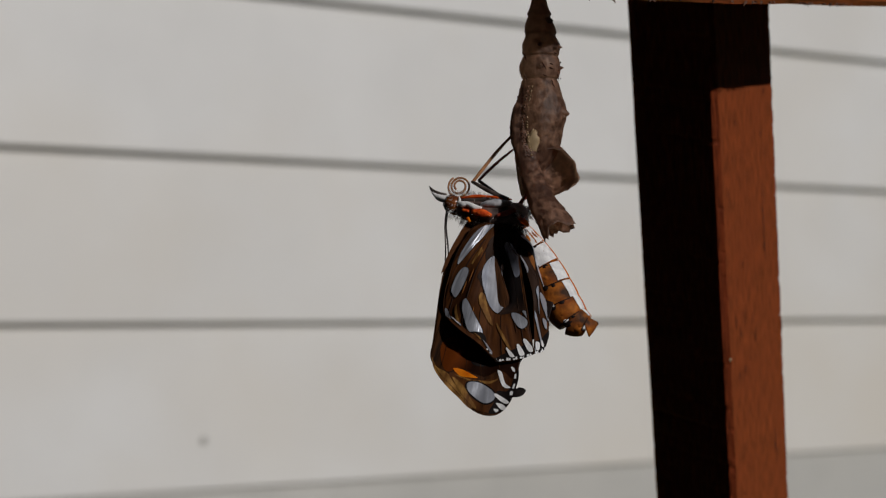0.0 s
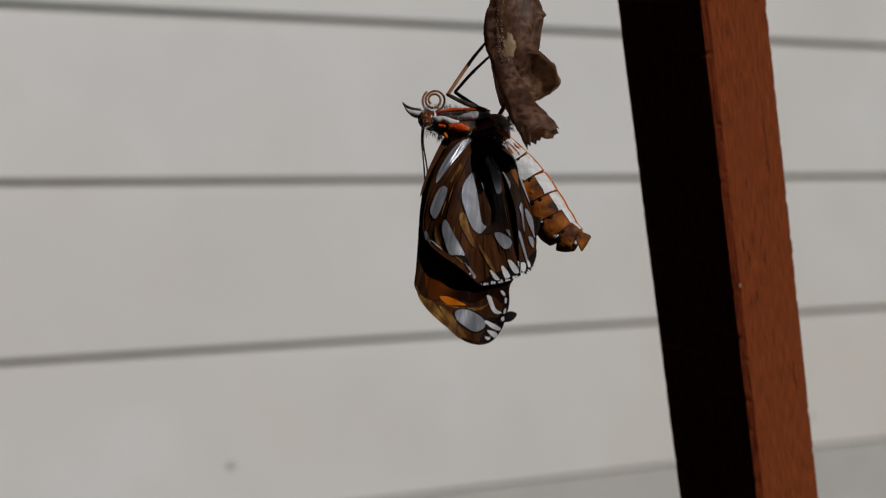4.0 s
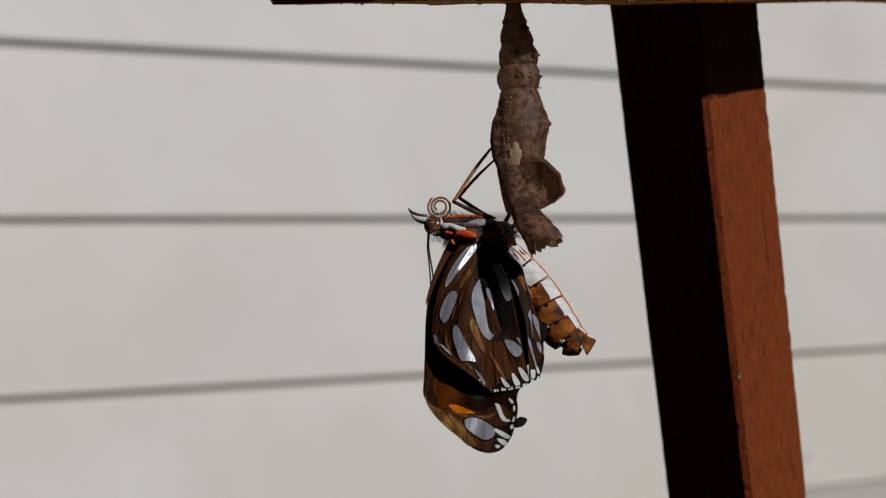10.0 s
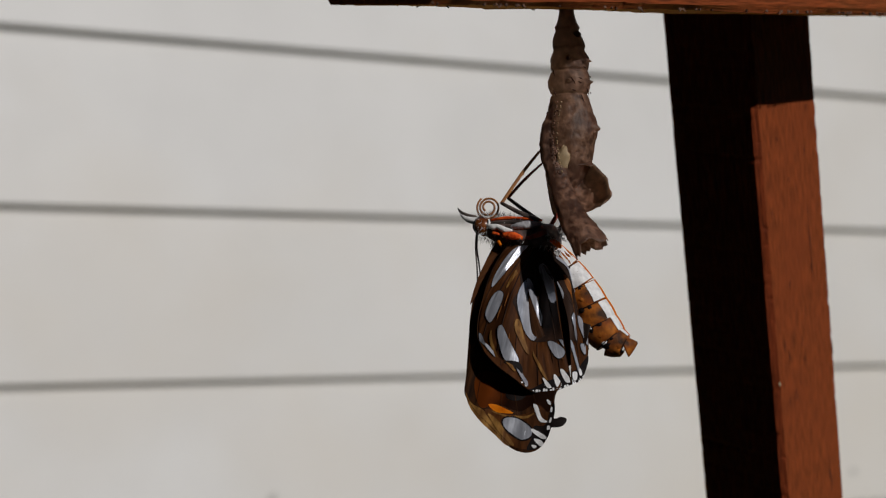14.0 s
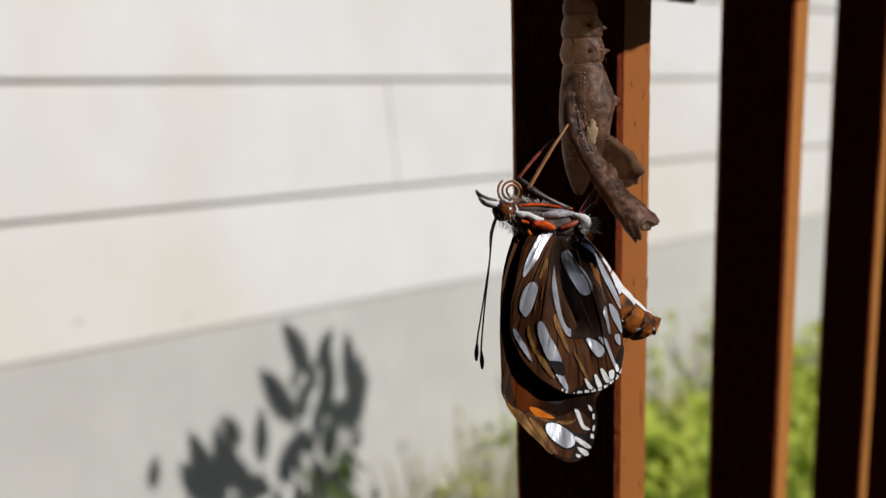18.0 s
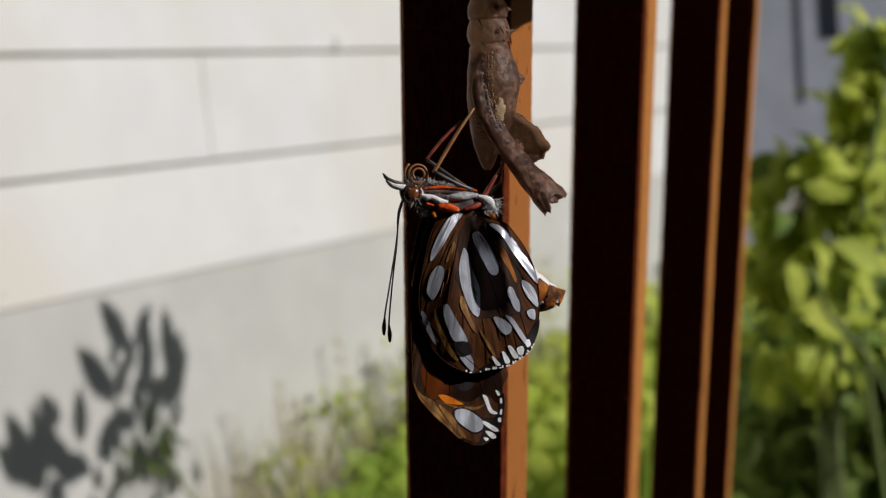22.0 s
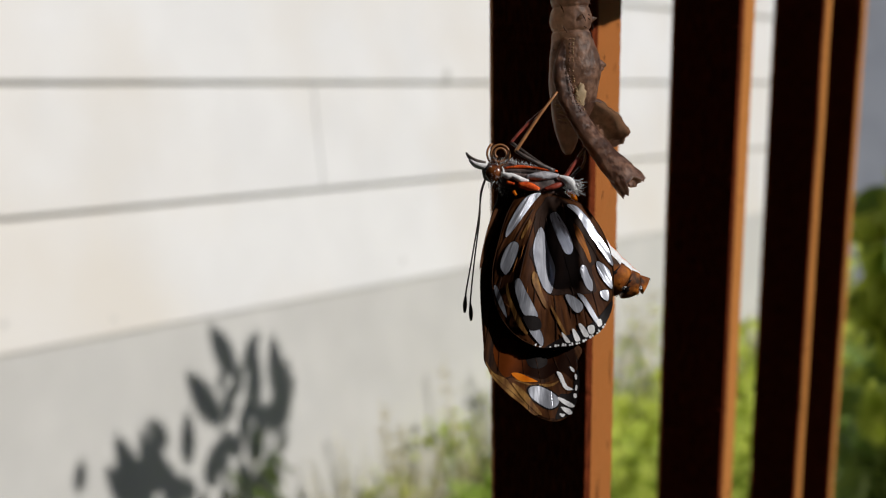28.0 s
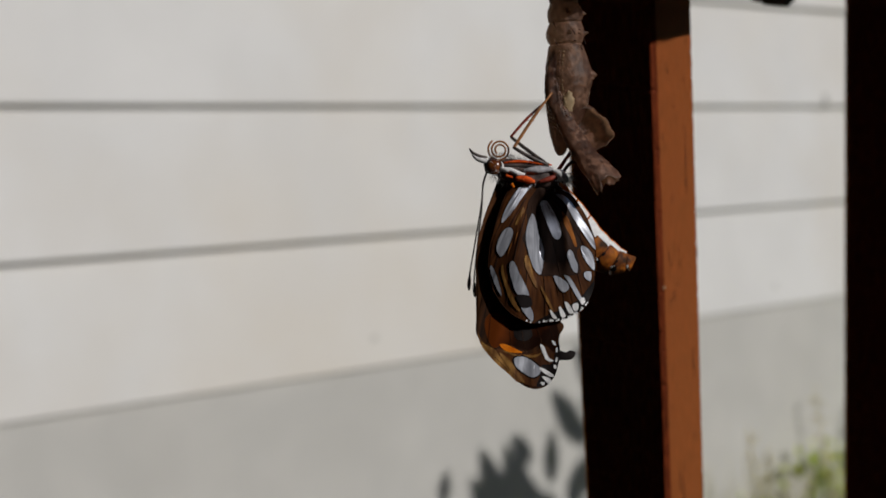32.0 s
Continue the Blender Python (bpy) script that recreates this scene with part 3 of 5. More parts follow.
bm.faces.new(rows[-1])
bmesh.ops.recalc_face_normals(bm, faces=bm.faces[:])
bmesh.ops.solidify(bm, geom=bm.faces[:], thickness=0.0001)
part("head_case", bm, SHELL, shell, "open angular head case")
# a torn membrane between wing case and body, and a ragged slit beside it
part("pale_tear", blob(Vector((-0.30, -0.62, -17.1)) * 0.001, (0.00075, 0.0003, 0.0017), pose(0, 0, 0, 8, 10, 16).to_3x3(), 18, 0.4, 1.4), SHELLPALE, shell, "pale torn window in the skin")
part("pale_tear", blob(Vector((-2.25, -0.55, -17.4)) * 0.001, (0.00032, 0.0002, 0.0013), pose(0, 0, 0, 0, -8, -30).to_3x3(), 14, 0.4, 1.4), SHELLPALE, shell, "pale torn window in the skin")
# rows of warts down the ridge of the wing case
ridge = smooth_line(SHEATH[:5], 6)
for k in range(1, 24):
    p = Vector(ridge[k])
    for dx, m in ((0.55, SHELLPALE), (0.1, FIBRE)):
        q = p + Vector((dx + 0.3 * (k / 24), -0.95 - 0.18 * min(1, k / 8) + 0.12 * (dx > 0.3), 0.1 * math.sin(k * 2.4)))
        part("wart", blob(q * 0.001, (0.00011, 0.0001, 0.00007 + 0.00003 * (k % 3)), seg=8, wobble=0.4), m, shell)
# ribs of the limb cases, left of the slit
for k in range(7):
    z = -17.4 - 0.42 * k
    arc = [(-2.95 + 0.07 * k + 0.16 * j, 0.9 - 0.42 * j + 0.04 * j * j, z - 0.05 * j + 0.03 * math.sin(j * 2 + k)) for j in range(6)]
    part("rib", tube(bmesh.new(), [Vector(q) * 0.001 for q in arc], [0.00004, 0.00009, 0.00011, 0.00011, 0.00008, 0.00003], 6), SHELLPALE if k % 2 else SHELL, shell)
# cracks in the skin
rnd = random.Random(41)
for k in range(16):
    z, a = rnd.uniform(-16.5, -3.0), rnd.uniform(-2.7, 0.2)
    r = np.interp(-z, (3, 5.3, 8, 10.8, 14, 17), (1.74, 2.26, 2.42, 2.5, 3.03, 2.72))
    arc = []
    for j in range(7):
        b = a + 0.035 * j + rnd.uniform(-0.02, 0.02)
        arc.append(Vector((-0.12 + r * math.cos(b), 2.1 + 0.95 * r * math.sin(b), z - (0.16 * j if k % 2 else 0.03 * j))) * 0.001)
    part("crack", tube(bmesh.new(), arc, [0.00001, 0.00004, 0.00006, 0.00007, 0.00006, 0.00004, 0.00001], 5), CRACKSHADE, shell)
# the silk pad by which it hangs
bm = bmesh.new()
for k in range(40):
    a, r = rnd.uniform(0, 6.28), rnd.uniform(0.1, 0.7)
    p = Vector((-0.42 + r * math.cos(a), 2.1 + r * math.sin(a), 0.2))
    q = Vector((-0.42 + 1.9 * r * math.cos(a), 2.1 + 1.9 * r * math.sin(a), rnd.uniform(0.75, 1.0)))
    tube(bm, [p * 0.001, (p + q) * 0.0005, q * 0.001], [0.00004, 0.00003, 0.00003], 4)
tagged(part("silk_pad", bm, FIBRE, shell, "dark silk threads"), kind="stuff")

# ---- the fresh butterfly ----
XB, YB = Vector((0.645, -0.764, 0)), Vector((0.764, 0.645, 0))
HANG = Matrix.Translation((0.0005, 0.002, UP - 0.0215)) @ Matrix((XB, YB, (0, 0, 1))).transposed().to_4x4()
fly = tagged(new("butterfly"), "newly emerged brown butterfly with silver spots hanging from its chrysalis", "butterfly")
fly.matrix_world = HANG


def near_hind(x, z):
    u, v = (x + 2.2) / 6.2, (z + 14) / 8.6
    # a sunk fold down the middle, its rim towards the body raised; low ridges fan out from the root
    fold = 2.7 * math.exp(-((x + 1.8 + 0.05 * (z + 12)) / 1.6) ** 2 - ((z + 11.6) / 4.6) ** 4) - 0.85 * math.exp(-((x - 1.2 + 0.06 * (z + 12)) / 0.9) ** 2 - ((z + 11) / 4.8) ** 4)
    a, r = math.atan2(x + 2.9, -(z + 3.5)), math.hypot(x + 2.9, z + 3.5)
    ridge = 0.19 * math.sin(a * 13 + 0.6) * min(1.0, r / 9) + 0.08 * math.sin(a * 29 + 2 * math.sin(r * 0.5)) * min(1.0, r / 12)
    return fold + 0.6 * min(1.0, max(0.0, (-5.6 - x) / 3)) - 1.0 + 0.10 * (x + 3) - 1.2 * max(0.0, 1 - 0.8 * u * u - 0.8 * v * v) + ridge


def near_fore(x, z):
    a, r = math.atan2(x + 5.5, -(z + 3.0)), math.hypot(x + 5.5, z + 3.0)
    return -0.02 + 0.35 * min(1.0, max(0.0, (-z - 12) / 9)) - 0.03 * (-6 - z) + 0.14 * math.sin(a * 15) * min(1.0, r / 14) + 0.09 * math.sin(x * 2.1 - z * 0.6)


def far_hind(x, z):
    return 2.6 + 0.7 * max(0.0, 1 - ((x + 2) / 6) ** 2) + 0.2 * math.sin(x * 1.4 + z * 0.4)


def far_fore(x, z):
    return 1.7 + 0.03 * (-6 - z) + 0.25 * math.sin(x * 0.8 + z * 0.3)


def on(surf, x, z, off=0.0):
    # the wings hang slanting, their lower edges further from the slats
    return Vector((x - 0.45, surf(x, z) + 0.2 * (z + 6) - off, z - 0.5)) * 0.001


def sheet(outline, surf, off=0.0, thick=0.0, steps=4, fine=0.42, smooth=True):
    """A curved skin inside an outline given in millimetres (along the body, up), laid on surf and lifted off it towards the viewer's side."""
    bm = bmesh.new()
    pts = smooth_loop(outline, steps) if smooth else outline
    ring = [bm.verts.new((float(x), 0, float(z))) for x, z in pts]
    edges = [bm.edges.new((ring[i], ring[(i + 1) % len(ring)])) for i in range(len(ring))]
    bmesh.ops.triangle_fill(bm, use_beauty=True, edges=edges)
    for _ in range(6):
        long = [e for e in bm.edges if e.calc_length() > fine]
        if not long:
            break
        bmesh.ops.subdivide_edges(bm, edges=long, cuts=1)
        bmesh.ops.triangulate(bm, faces=bm.faces[:])
    for v in bm.verts:
        v.co = on(surf, v.co.x, v.co.z, off)
    bmesh.ops.recalc_face_normals(bm, faces=bm.faces[:])
    if thick:
        bmesh.ops.solidify(bm, geom=bm.faces[:], thickness=thick * 0.001)
    return bm


def grown(outline, k):
    """The outline grown about its middle by k millimetres."""
    c = np.mean(np.array(outline, float), axis=0)
    out = []
    for p in outline:
        d = np.array(p, float) - c
        out.append(c + d * (1 + k / max(np.linalg.norm(d), 0.3)))
    return out


def shifted(outline, dx, dz, k=1.0):
    return [(x * k + dx, z * k + dz) for x, z in outline]


HIND = [(-3.9, -4.8), (-5.5, -5.3), (-6.5, -6.7), (-7.4, -8.9), (-8.0, -11.2), (-8.5, -13.4), (-8.6, -15.6), (-8.3, -17.5), (-7.7, -19.1), (-6.7, -20.5), (-5.7, -21.4), (-4.4, -22.1), (-3.1, -22.5), (-1.6, -22.4), (-0.3, -22.3), (1.0, -22.0), (2.4, -21.3), (3.6, -20.4), (4.5, -18.6), (4.9, -16.9), (5.1, -15.0), (5.0, -13.1), (4.6, -11.2), (3.8, -9.3), (2.8, -7.7), (1.9, -6.6), (0.6, -6.0), (-1.0, -5.4), (-2.4, -5.0)]
FORE = [(-5.6, -4.3), (-7.0, -4.4), (-8.6, -7.8), (-9.5, -10.8), (-9.9, -13.8), (-10.0, -16.3), (-10.0, -19.1), (-10.0, -21.3), (-10.05, -22.9), (-9.5, -24.0), (-8.6, -25.2), (-7.2, -26.5), (-5.8, -27.9), (-4.5, -29.2), (-2.9, -29.8), (-1.5, -29.5), (-0.5, -28.4), (0.0, -26.9), (0.2, -25.3), (0.3, -23.4), (0.9, -22.2), (0.3, -21.1), (-0.9, -17.4), (-3.4, -11.1)]
CREASE = ((-0.9, -5.0), (2.3, -22.4))   # along it the body-side lobe of the hindwing folds back
TUCK = ((-8.8, -16.0), (-1.8, -22.7))   # along it the lower flap folds under


def cut(outline, side, smooth=True, crease=CREASE):
    """What lies on one side (1: towards the tail) of a crease."""
    (ax, az), (bx, bz) = crease
    pts = [tuple(map(float, p)) for p in (smooth_loop(outline, 4) if smooth else outline)]
    far_off = [side * ((p[0] - ax) * (az - bz) - (az - p[1]) * (bx - ax)) for p in pts]
    out = []
    for i, (p, d) in enumerate(zip(pts, far_off)):
        q, e = pts[i - 1], far_off[i - 1]
        if (d >= 0) != (e >= 0):
            f = e / (e - d)
            out.append((q[0] + (p[0] - q[0]) * f, q[1] + (p[1] - q[1]) * f))
        if d >= 0:
            out.append(p)
    return out if len(out) > 2 else None


def shared(outline):
    """The pieces of an outline on the main field, the lower flap and the body-side lobe."""
    left = cut(outline, -1)
    return (cut(left, 1, False, TUCK) if left else None, cut(left, -1, False, TUCK) if left else None, cut(outline, 1))


hind = part("hindwing", sheet(shared(HIND)[0], near_hind, 0, 0.06, smooth=False), BROWN, fly, "brown hindwing with silver spots and dark rim")
flap = part("hindwing_flap", sheet(shared(HIND)[1], near_hind, 0, 0.06, smooth=False), BROWN, fly, "lower flap of the hindwing, folded under while it dries")
lobe = part("hindwing_lobe", sheet(cut(HIND, 1), near_hind, 0, 0.06, smooth=False), BROWN, fly, "body-side lobe of the hindwing with silver spots")


def mark(name, outline, off, material, label=""):
    """A marking on the hindwing, shared out where it crosses the crease."""
    for piece, wing in zip(shared(outline), (hind, flap, lobe)):
        if piece:
            a = np.array(piece)
            if abs(np.sum(a[:, 0] * np.roll(a[:, 1], 1) - a[:, 1] * np.roll(a[:, 0], 1))) > 0.02:
                part(name, sheet(piece, near_hind, off, smooth=False), material, wing, label)


fore = part("forewing", sheet(FORE, near_fore, 0, 0.06), UMBER, fly, "dark forewing with an orange bar and tan edge")
part("hindwing", sheet(shifted(HIND, -0.6, 0.2, 0.92), far_hind, 0, 0.06), DUSK, fly, "far dark hindwing")
far = part("forewing", sheet([(x * 0.86 - 0.7, z + 0.9) for x, z in FORE], far_fore, 0, 0.06), DUSK, fly, "far dark forewing")

tail = part("wing_tail", sheet([(-1.6, -25.0), (0.3, -25.6), (1.0, -25.4), (1.7, -25.7), (1.3, -26.4), (0.4, -26.6), (-1.6, -26.4)], far_fore, 0, 0.06), BLACK, fly, "dark curled tip of the far forewing")

# markings on the hindwing: dark middle field, then rims, then silver
DARK = [(-2.2, -5.5), (0.0, -6.2), (1.8, -8.3), (3.0, -11.2), (3.0, -12.9), (2.5, -13.6), (2.9, -15.2), (3.0, -16.2), (1.8, -16.5), (-0.5, -16.6), (-2.1, -16.6), (-3.2, -15.4), (-4.2, -12.8), (-4.5, -11.9), (-3.8, -10.4), (-3.9, -9.1), (-3.7, -7.5), (-2.9, -6.3)]
mark("dark_field", DARK, 0.07, DUSK)
SPOTS = [
    [(-7.1, -10.2), (-6.9, -9.1), (-6.1, -7.5), (-5.2, -6.1), (-4.2, -5.3), (-3.1, -5.2), (-3.8, -6.1), (-4.8, -7.4), (-5.8, -8.8), (-6.6, -9.8)],
    [(-7.7, -13.3), (-7.3, -11.9), (-6.8, -11.1), (-6.2, -10.7), (-5.7, -11.1), (-5.9, -12.2), (-6.5, -13.6), (-7.1, -14.4), (-7.5, -14.0)],
    [(-8.4, -15.6), (-8.0, -15.9), (-7.5, -17.2), (-7.1, -18.6), (-7.0, -19.2), (-7.4, -18.7), (-7.9, -17.7), (-8.3, -16.5)],
    [(-6.1, -15.1), (-5.6, -14.9), (-4.9, -16.3), (-4.0, -18.0), (-3.6, -19.0), (-4.2, -19.1), (-5.2, -18.8), (-5.8, -17.3), (-6.1, -16.1)],
    [(-3.0, -9.0), (-2.5, -9.9), (-2.1, -11.5), (-1.5, -13.3), (-1.5, -14.5), (-1.8, -15.9), (-2.2, -16.5), (-3.0, -15.7), (-3.6, -14.1), (-4.0, -12.5), (-4.0, -11.0), (-3.5, -9.6)],
    [(-2.0, -7.6), (-1.3, -7.3), (-0.6, -8.3), (0.0, -9.5), (0.4, -11.1), (0.2, -12.0), (-0.4, -11.9), (-1.0, -10.5), (-1.6, -8.9)],
    [(-0.2, -6.5), (0.8, -6.6), (2.0, -7.7), (3.1, -9.3), (4.4, -11.2), (4.9, -12.5), (5.0, -13.3), (4.3, -12.6), (3.0, -10.8), (1.9, -9.2), (0.9, -7.6)],
    [(3.1, -12.9), (3.7, -13.0), (4.6, -13.9), (4.9, -15.2), (4.8, -15.9), (4.0, -15.1), (3.3, -14.0)],
    [(1.3, -13.3), (1.8, -13.5), (2.2, -14.4), (2.6, -15.2), (2.5, -16.2), (1.8, -15.7), (1.4, -14.8), (1.1, -14.0)],
    [(-0.5, -16.7), (0.2, -16.7), (1.3, -17.5), (1.4, -18.2), (0.8, -18.6), (0.1, -18.0)],
    [(0.8, -16.5), (1.5, -16.7), (2.3, -17.8), (3.1, -19.1), (3.6, -19.9), (3.2, -20.0), (2.4, -19.0), (1.5, -17.5)],
    [(3.5, -16.2), (4.4, -16.1), (4.4, -17.2), (3.7, -16.9)],
    [(-4.6, -20.5), (-3.5, -20.4), (-3.0, -21.5), (-3.1, -22.3), (-3.7, -21.8)]]
for s in SPOTS:
    mark("spot_rim", grown(s, 0.09), 0.10, BLACK)
    mark("silver_spot", s, 0.17, SILVER, "bright silver spot")
mark("dark_blot", [(-5.2, -19.0), (-3.6, -19.1), (-3.2, -20.3), (-4.4, -20.6), (-5.0, -19.8)], 0.20, BLACK)
# the margin: a black band with white teeth and a row of white flecks
mark("margin_band", [(-2.8, -22.5), (-1.3, -22.35), (0.0, -22.2), (1.3, -21.9), (2.6, -21.2), (3.8, -20.2), (4.7, -18.5), (4.9, -17.2), (4.2, -18.0), (3.0, -19.3), (1.6, -20.2), (0.2, -20.9), (-1.2, -21.5)], 0.12, BLACK)
for s in ([(-1.0, -20.8), (-0.7, -20.9), (0.1, -21.9), (-0.5, -21.9)],
    [(0.2, -20.5), (0.5, -20.4), (1.2, -21.6), (0.6, -21.8)],
    [(0.9, -19.9), (1.3, -19.8), (2.2, -21.1), (1.6, -21.3)],
    [(1.9, -20.1), (2.7, -19.9), (2.8, -20.8), (2.2, -21.0)],
    [(2.9, -19.5), (3.5, -19.2), (3.7, -19.9), (3.2, -20.2)]):
    mark("margin_spot", grown(s, -0.07), 0.19, WHITE)
rim = smooth_line([(-6.3, -20.6), (-4.2, -22.1), (-2.8, -22.45), (-1.3, -22.3), (0.0, -22.2), (1.3, -21.9), (2.6, -21.2), (3.8, -20.2), (4.7, -18.5)], 5)
for i in range(3, 38):
    if i % 3 == 1 or i < 12 and i % 2:
        continue
    c, d = rim[i], rim[i + 1] - rim[i - 1]
    d = d / np.linalg.norm(d)
    n = np.array((-d[1], d[0]))
    w, h = 0.10 + 0.05 * ((i * 5) % 3), 0.11 + 0.05 * ((i * 7) % 4)
    mark("fringe_fleck", [c - d * w, c - d * w * 0.6 + n * h, c + d * w * 0.7 + n * h, c + d * w, c - n * 0.05], 0.19, WHITE)
for s in ([(-4.4, -8.2), (-4.9, -9.1), (-5.4, -10.2), (-5.2, -10.3), (-4.6, -9.3), (-4.2, -8.6)],
    [(-4.1, -14.1), (-3.6, -14.4), (-3.2, -16.0), (-2.5, -18.0), (-2.9, -17.9), (-3.6, -16.6), (-4.2, -15.2)],
    [(-6.9, -15.3), (-6.7, -16.6), (-6.0, -18.4), (-5.0, -20.4), (-4.7, -20.9), (-5.1, -20.9), (-6.0, -19.7), (-6.7, -17.8), (-7.1, -16.2)],
    [(-2.1, -17.8), (-1.8, -18.3), (-0.5, -20.7), (-0.7, -20.9), (-1.9, -18.7)]):
    mark("gold_streak", s, 0.13, GOLD)
mark("rust_streak", [(0.5, -8.6), (1.3, -9.5), (2.0, -11.1), (2.5, -12.7), (2.2, -12.9), (1.6, -11.6), (0.9, -10.4)], 0.13, ORANGEBROWN)
# fine pale and dark rays between the veins
rnd = random.Random(19)
for i in range(14):
    a, r0 = rnd.uniform(-0.62, 0.58), rnd.uniform(6.5, 15.5)
    r1 = r0 + rnd.uniform(1.2, 3.6)
    line = [(-2.9 + r * math.sin(a) * 1.02, -3.5 - r * math.cos(a)) for r in (r0, (r0 + r1) / 2, r1)]
    if cut(line, 1, False) or any(z < -21.6 or x < -7.6 or x > 4.2 for x, z in line) or (line[0][0] > -3.6 and line[0][1] > -16.5) or cut(line, -1, False, TUCK):
        continue
    tubes = [on(near_hind, x, z, 0.09) for x, z in smooth_line(line, 4)]
    part("ray", tube(bmesh.new(), tubes, [0.00002, 0.00005, 0.00006, 0.00007, 0.00007, 0.00006, 0.00005, 0.00003, 0.00001][:len(tubes)], 4, 0.5), ORANGEBROWN if i % 4 else UMBER, hind)
for end in ((-7.9, -12.0), (-8.0, -16.6), (-6.4, -20.4), (-4.2, -22.0), (-1.4, -22.3), (1.2, -21.8), (3.6, -20.2), (5.1, -16.4), (5.1, -13.4)):
    line, tip = [], []
    for k in range(15):
        f = 0.16 + 0.84 * k / 14
        x = -2.7 + (end[0] + 2.7) * f + 0.9 * math.sin(f * math.pi) * (end[0] + 2.2) / 6
        z = -5.2 + (end[1] + 5.2) * f
        low = (x - TUCK[0][0]) * (TUCK[0][1] - TUCK[1][1]) < (TUCK[0][1] - z) * (TUCK[1][0] - TUCK[0][0])
        (tip if low else line).append(on(near_hind, x, z, 0.08))
    part("vein", tube(bmesh.new(), line, [0.00006 - 0.00003 * k / 14 for k in range(len(line))], 5), DUSK, lobe if end[0] > 3 else hind)
    if len(tip) > 2:
        part("vein", tube(bmesh.new(), tip, 0.00003, 5), DUSK, flap)
for piece, wing in zip(shared(HIND), (hind, flap, lobe)):
    edge = [on(near_hind, x, z, 0.03) for x, z in piece]
    part("wing_edge", tube(bmesh.new(), edge + edge[:1], 0.00005, 6), UMBER, wing)

# markings on the forewing
part("tan_edge", sheet([(-9.9, -23.0), (-9.2, -24.2), (-7.9, -24.9), (-6.8, -25.9), (-5.6, -27.5), (-4.5, -28.9), (-5.0, -29.0), (-6.2, -27.9), (-7.6, -26.7), (-8.9, -25.3), (-9.6, -24.2)], near_fore, 0.07), GOLD, fore)
part("rust_field", sheet([(-8.9, -21.3), (-7.5, -20.5), (-3.7, -22.0), (-1.4, -22.2), (0.1, -21.9), (-0.1, -25.3), (-1.8, -24.4), (-3.7, -25.2), (-6.3, -24.3), (-7.9, -24.8), (-8.8, -23.2)], near_fore, 0.08), RUST, fore)
part("dark_blot", sheet([(-5.2, -22.3), (-3.4, -22.4), (-3.0, -23.4), (-4.0, -24.0), (-5.2, -23.6)], near_fore, 0.10), BLACK, fore)
part("brown_tip", sheet([(-7.6, -24.9), (-4.4, -25.6), (-2.5, -25.3), (-1.8, -24.4), (-0.6, -25.3), (-0.2, -27.2), (-1.2, -29.0), (-2.5, -29.5), (-4.5, -29.0), (-6.0, -27.2)], near_fore, 0.10), BROWN, fore)
part("orange_bar", sheet([(-7.2, -24.4), (-6.3, -24.4), (-5.2, -24.9), (-4.3, -25.4), (-5.4, -25.4), (-6.4, -25.2)], near_fore, 0.14), ORANGE, fore, "bright orange bar")
for s in ([(-7.2, -25.4), (-5.9, -26.3), (-4.8, -27.9), (-4.1, -28.9), (-4.4, -29.0), (-5.4, -28.0), (-6.3, -26.9)], [(-4.2, -25.7), (-2.8, -25.7), (-1.9, -25.4), (-2.6, -25.95), (-3.6, -26.0)], [(-6.9, -25.1), (-5.2, -25.6), (-4.4, -25.75), (-5.4, -25.75)]):
    part("gold_streak", sheet(s, near_fore, 0.13), GOLD, fore)
OVAL = [(-5.4, -26.2), (-4.9, -25.9), (-3.9, -26.0), (-2.7, -26.7), (-2.1, -27.4), (-2.3, -28.1), (-3.2, -28.4), (-4.3, -27.8), (-5.2, -27.0)]
part("spot_rim", sheet(grown(OVAL, 0.2), near_fore, 0.13), BLACK, fore)
part("silver_spot", sheet(OVAL, near_fore, 0.18), SILVER, fore, "bright silver oval")
part("margin_band", sheet([(-1.9, -26.9), (-0.6, -26.7), (0.2, -24.2), (0.4, -25.4), (0.1, -27.0), (-0.4, -28.4), (-1.5, -29.4), (-2.6, -29.5), (-2.1, -28.2)], near_fore, 0.14), BLACK, fore)
for s in ([(-2.1, -24.4), (-1.6, -24.6), (-1.3, -25.4), (-1.0, -26.0), (-0.4, -26.4), (-0.9, -26.5), (-1.4, -26.2), (-1.8, -25.3)],
    [(-2.0, -27.2), (-0.7, -27.9), (-0.4, -28.3), (-1.0, -28.3), (-2.1, -27.5)],
    [(-1.9, -28.3), (-1.0, -28.5), (-0.7, -29.0), (-1.2, -29.1)],
    [(-2.1, -29.0), (-1.5, -29.1), (-1.8, -29.4)],
    [(-0.6, -23.9), (-0.2, -24.1), (-0.1, -24.5), (-0.4, -24.4)],
    [(-0.1, -24.8), (0.1, -24.8), (0.1, -25.3), (-0.1, -25.3)],
    [(-0.1, -26.0), (0.1, -26.0), (0.0, -26.5), (-0.2, -26.5)],
    [(-0.4, -26.9), (-0.1, -26.9), (-0.1, -27.3), (-0.4, -27.3)]):
    part("margin_spot", sheet(s, near_fore, 0.18), WHITE, fore)
part("tan_stripe", sheet([(-7.3, -5.1), (-7.9, -6.2), (-8.9, -8.5), (-9.6, -10.7), (-10.0, -12.7), (-9.4, -11.6), (-8.6, -9.7), (-8.0, -8.1), (-7.2, -6.2)], near_fore, 0.14), BROWN, fore)
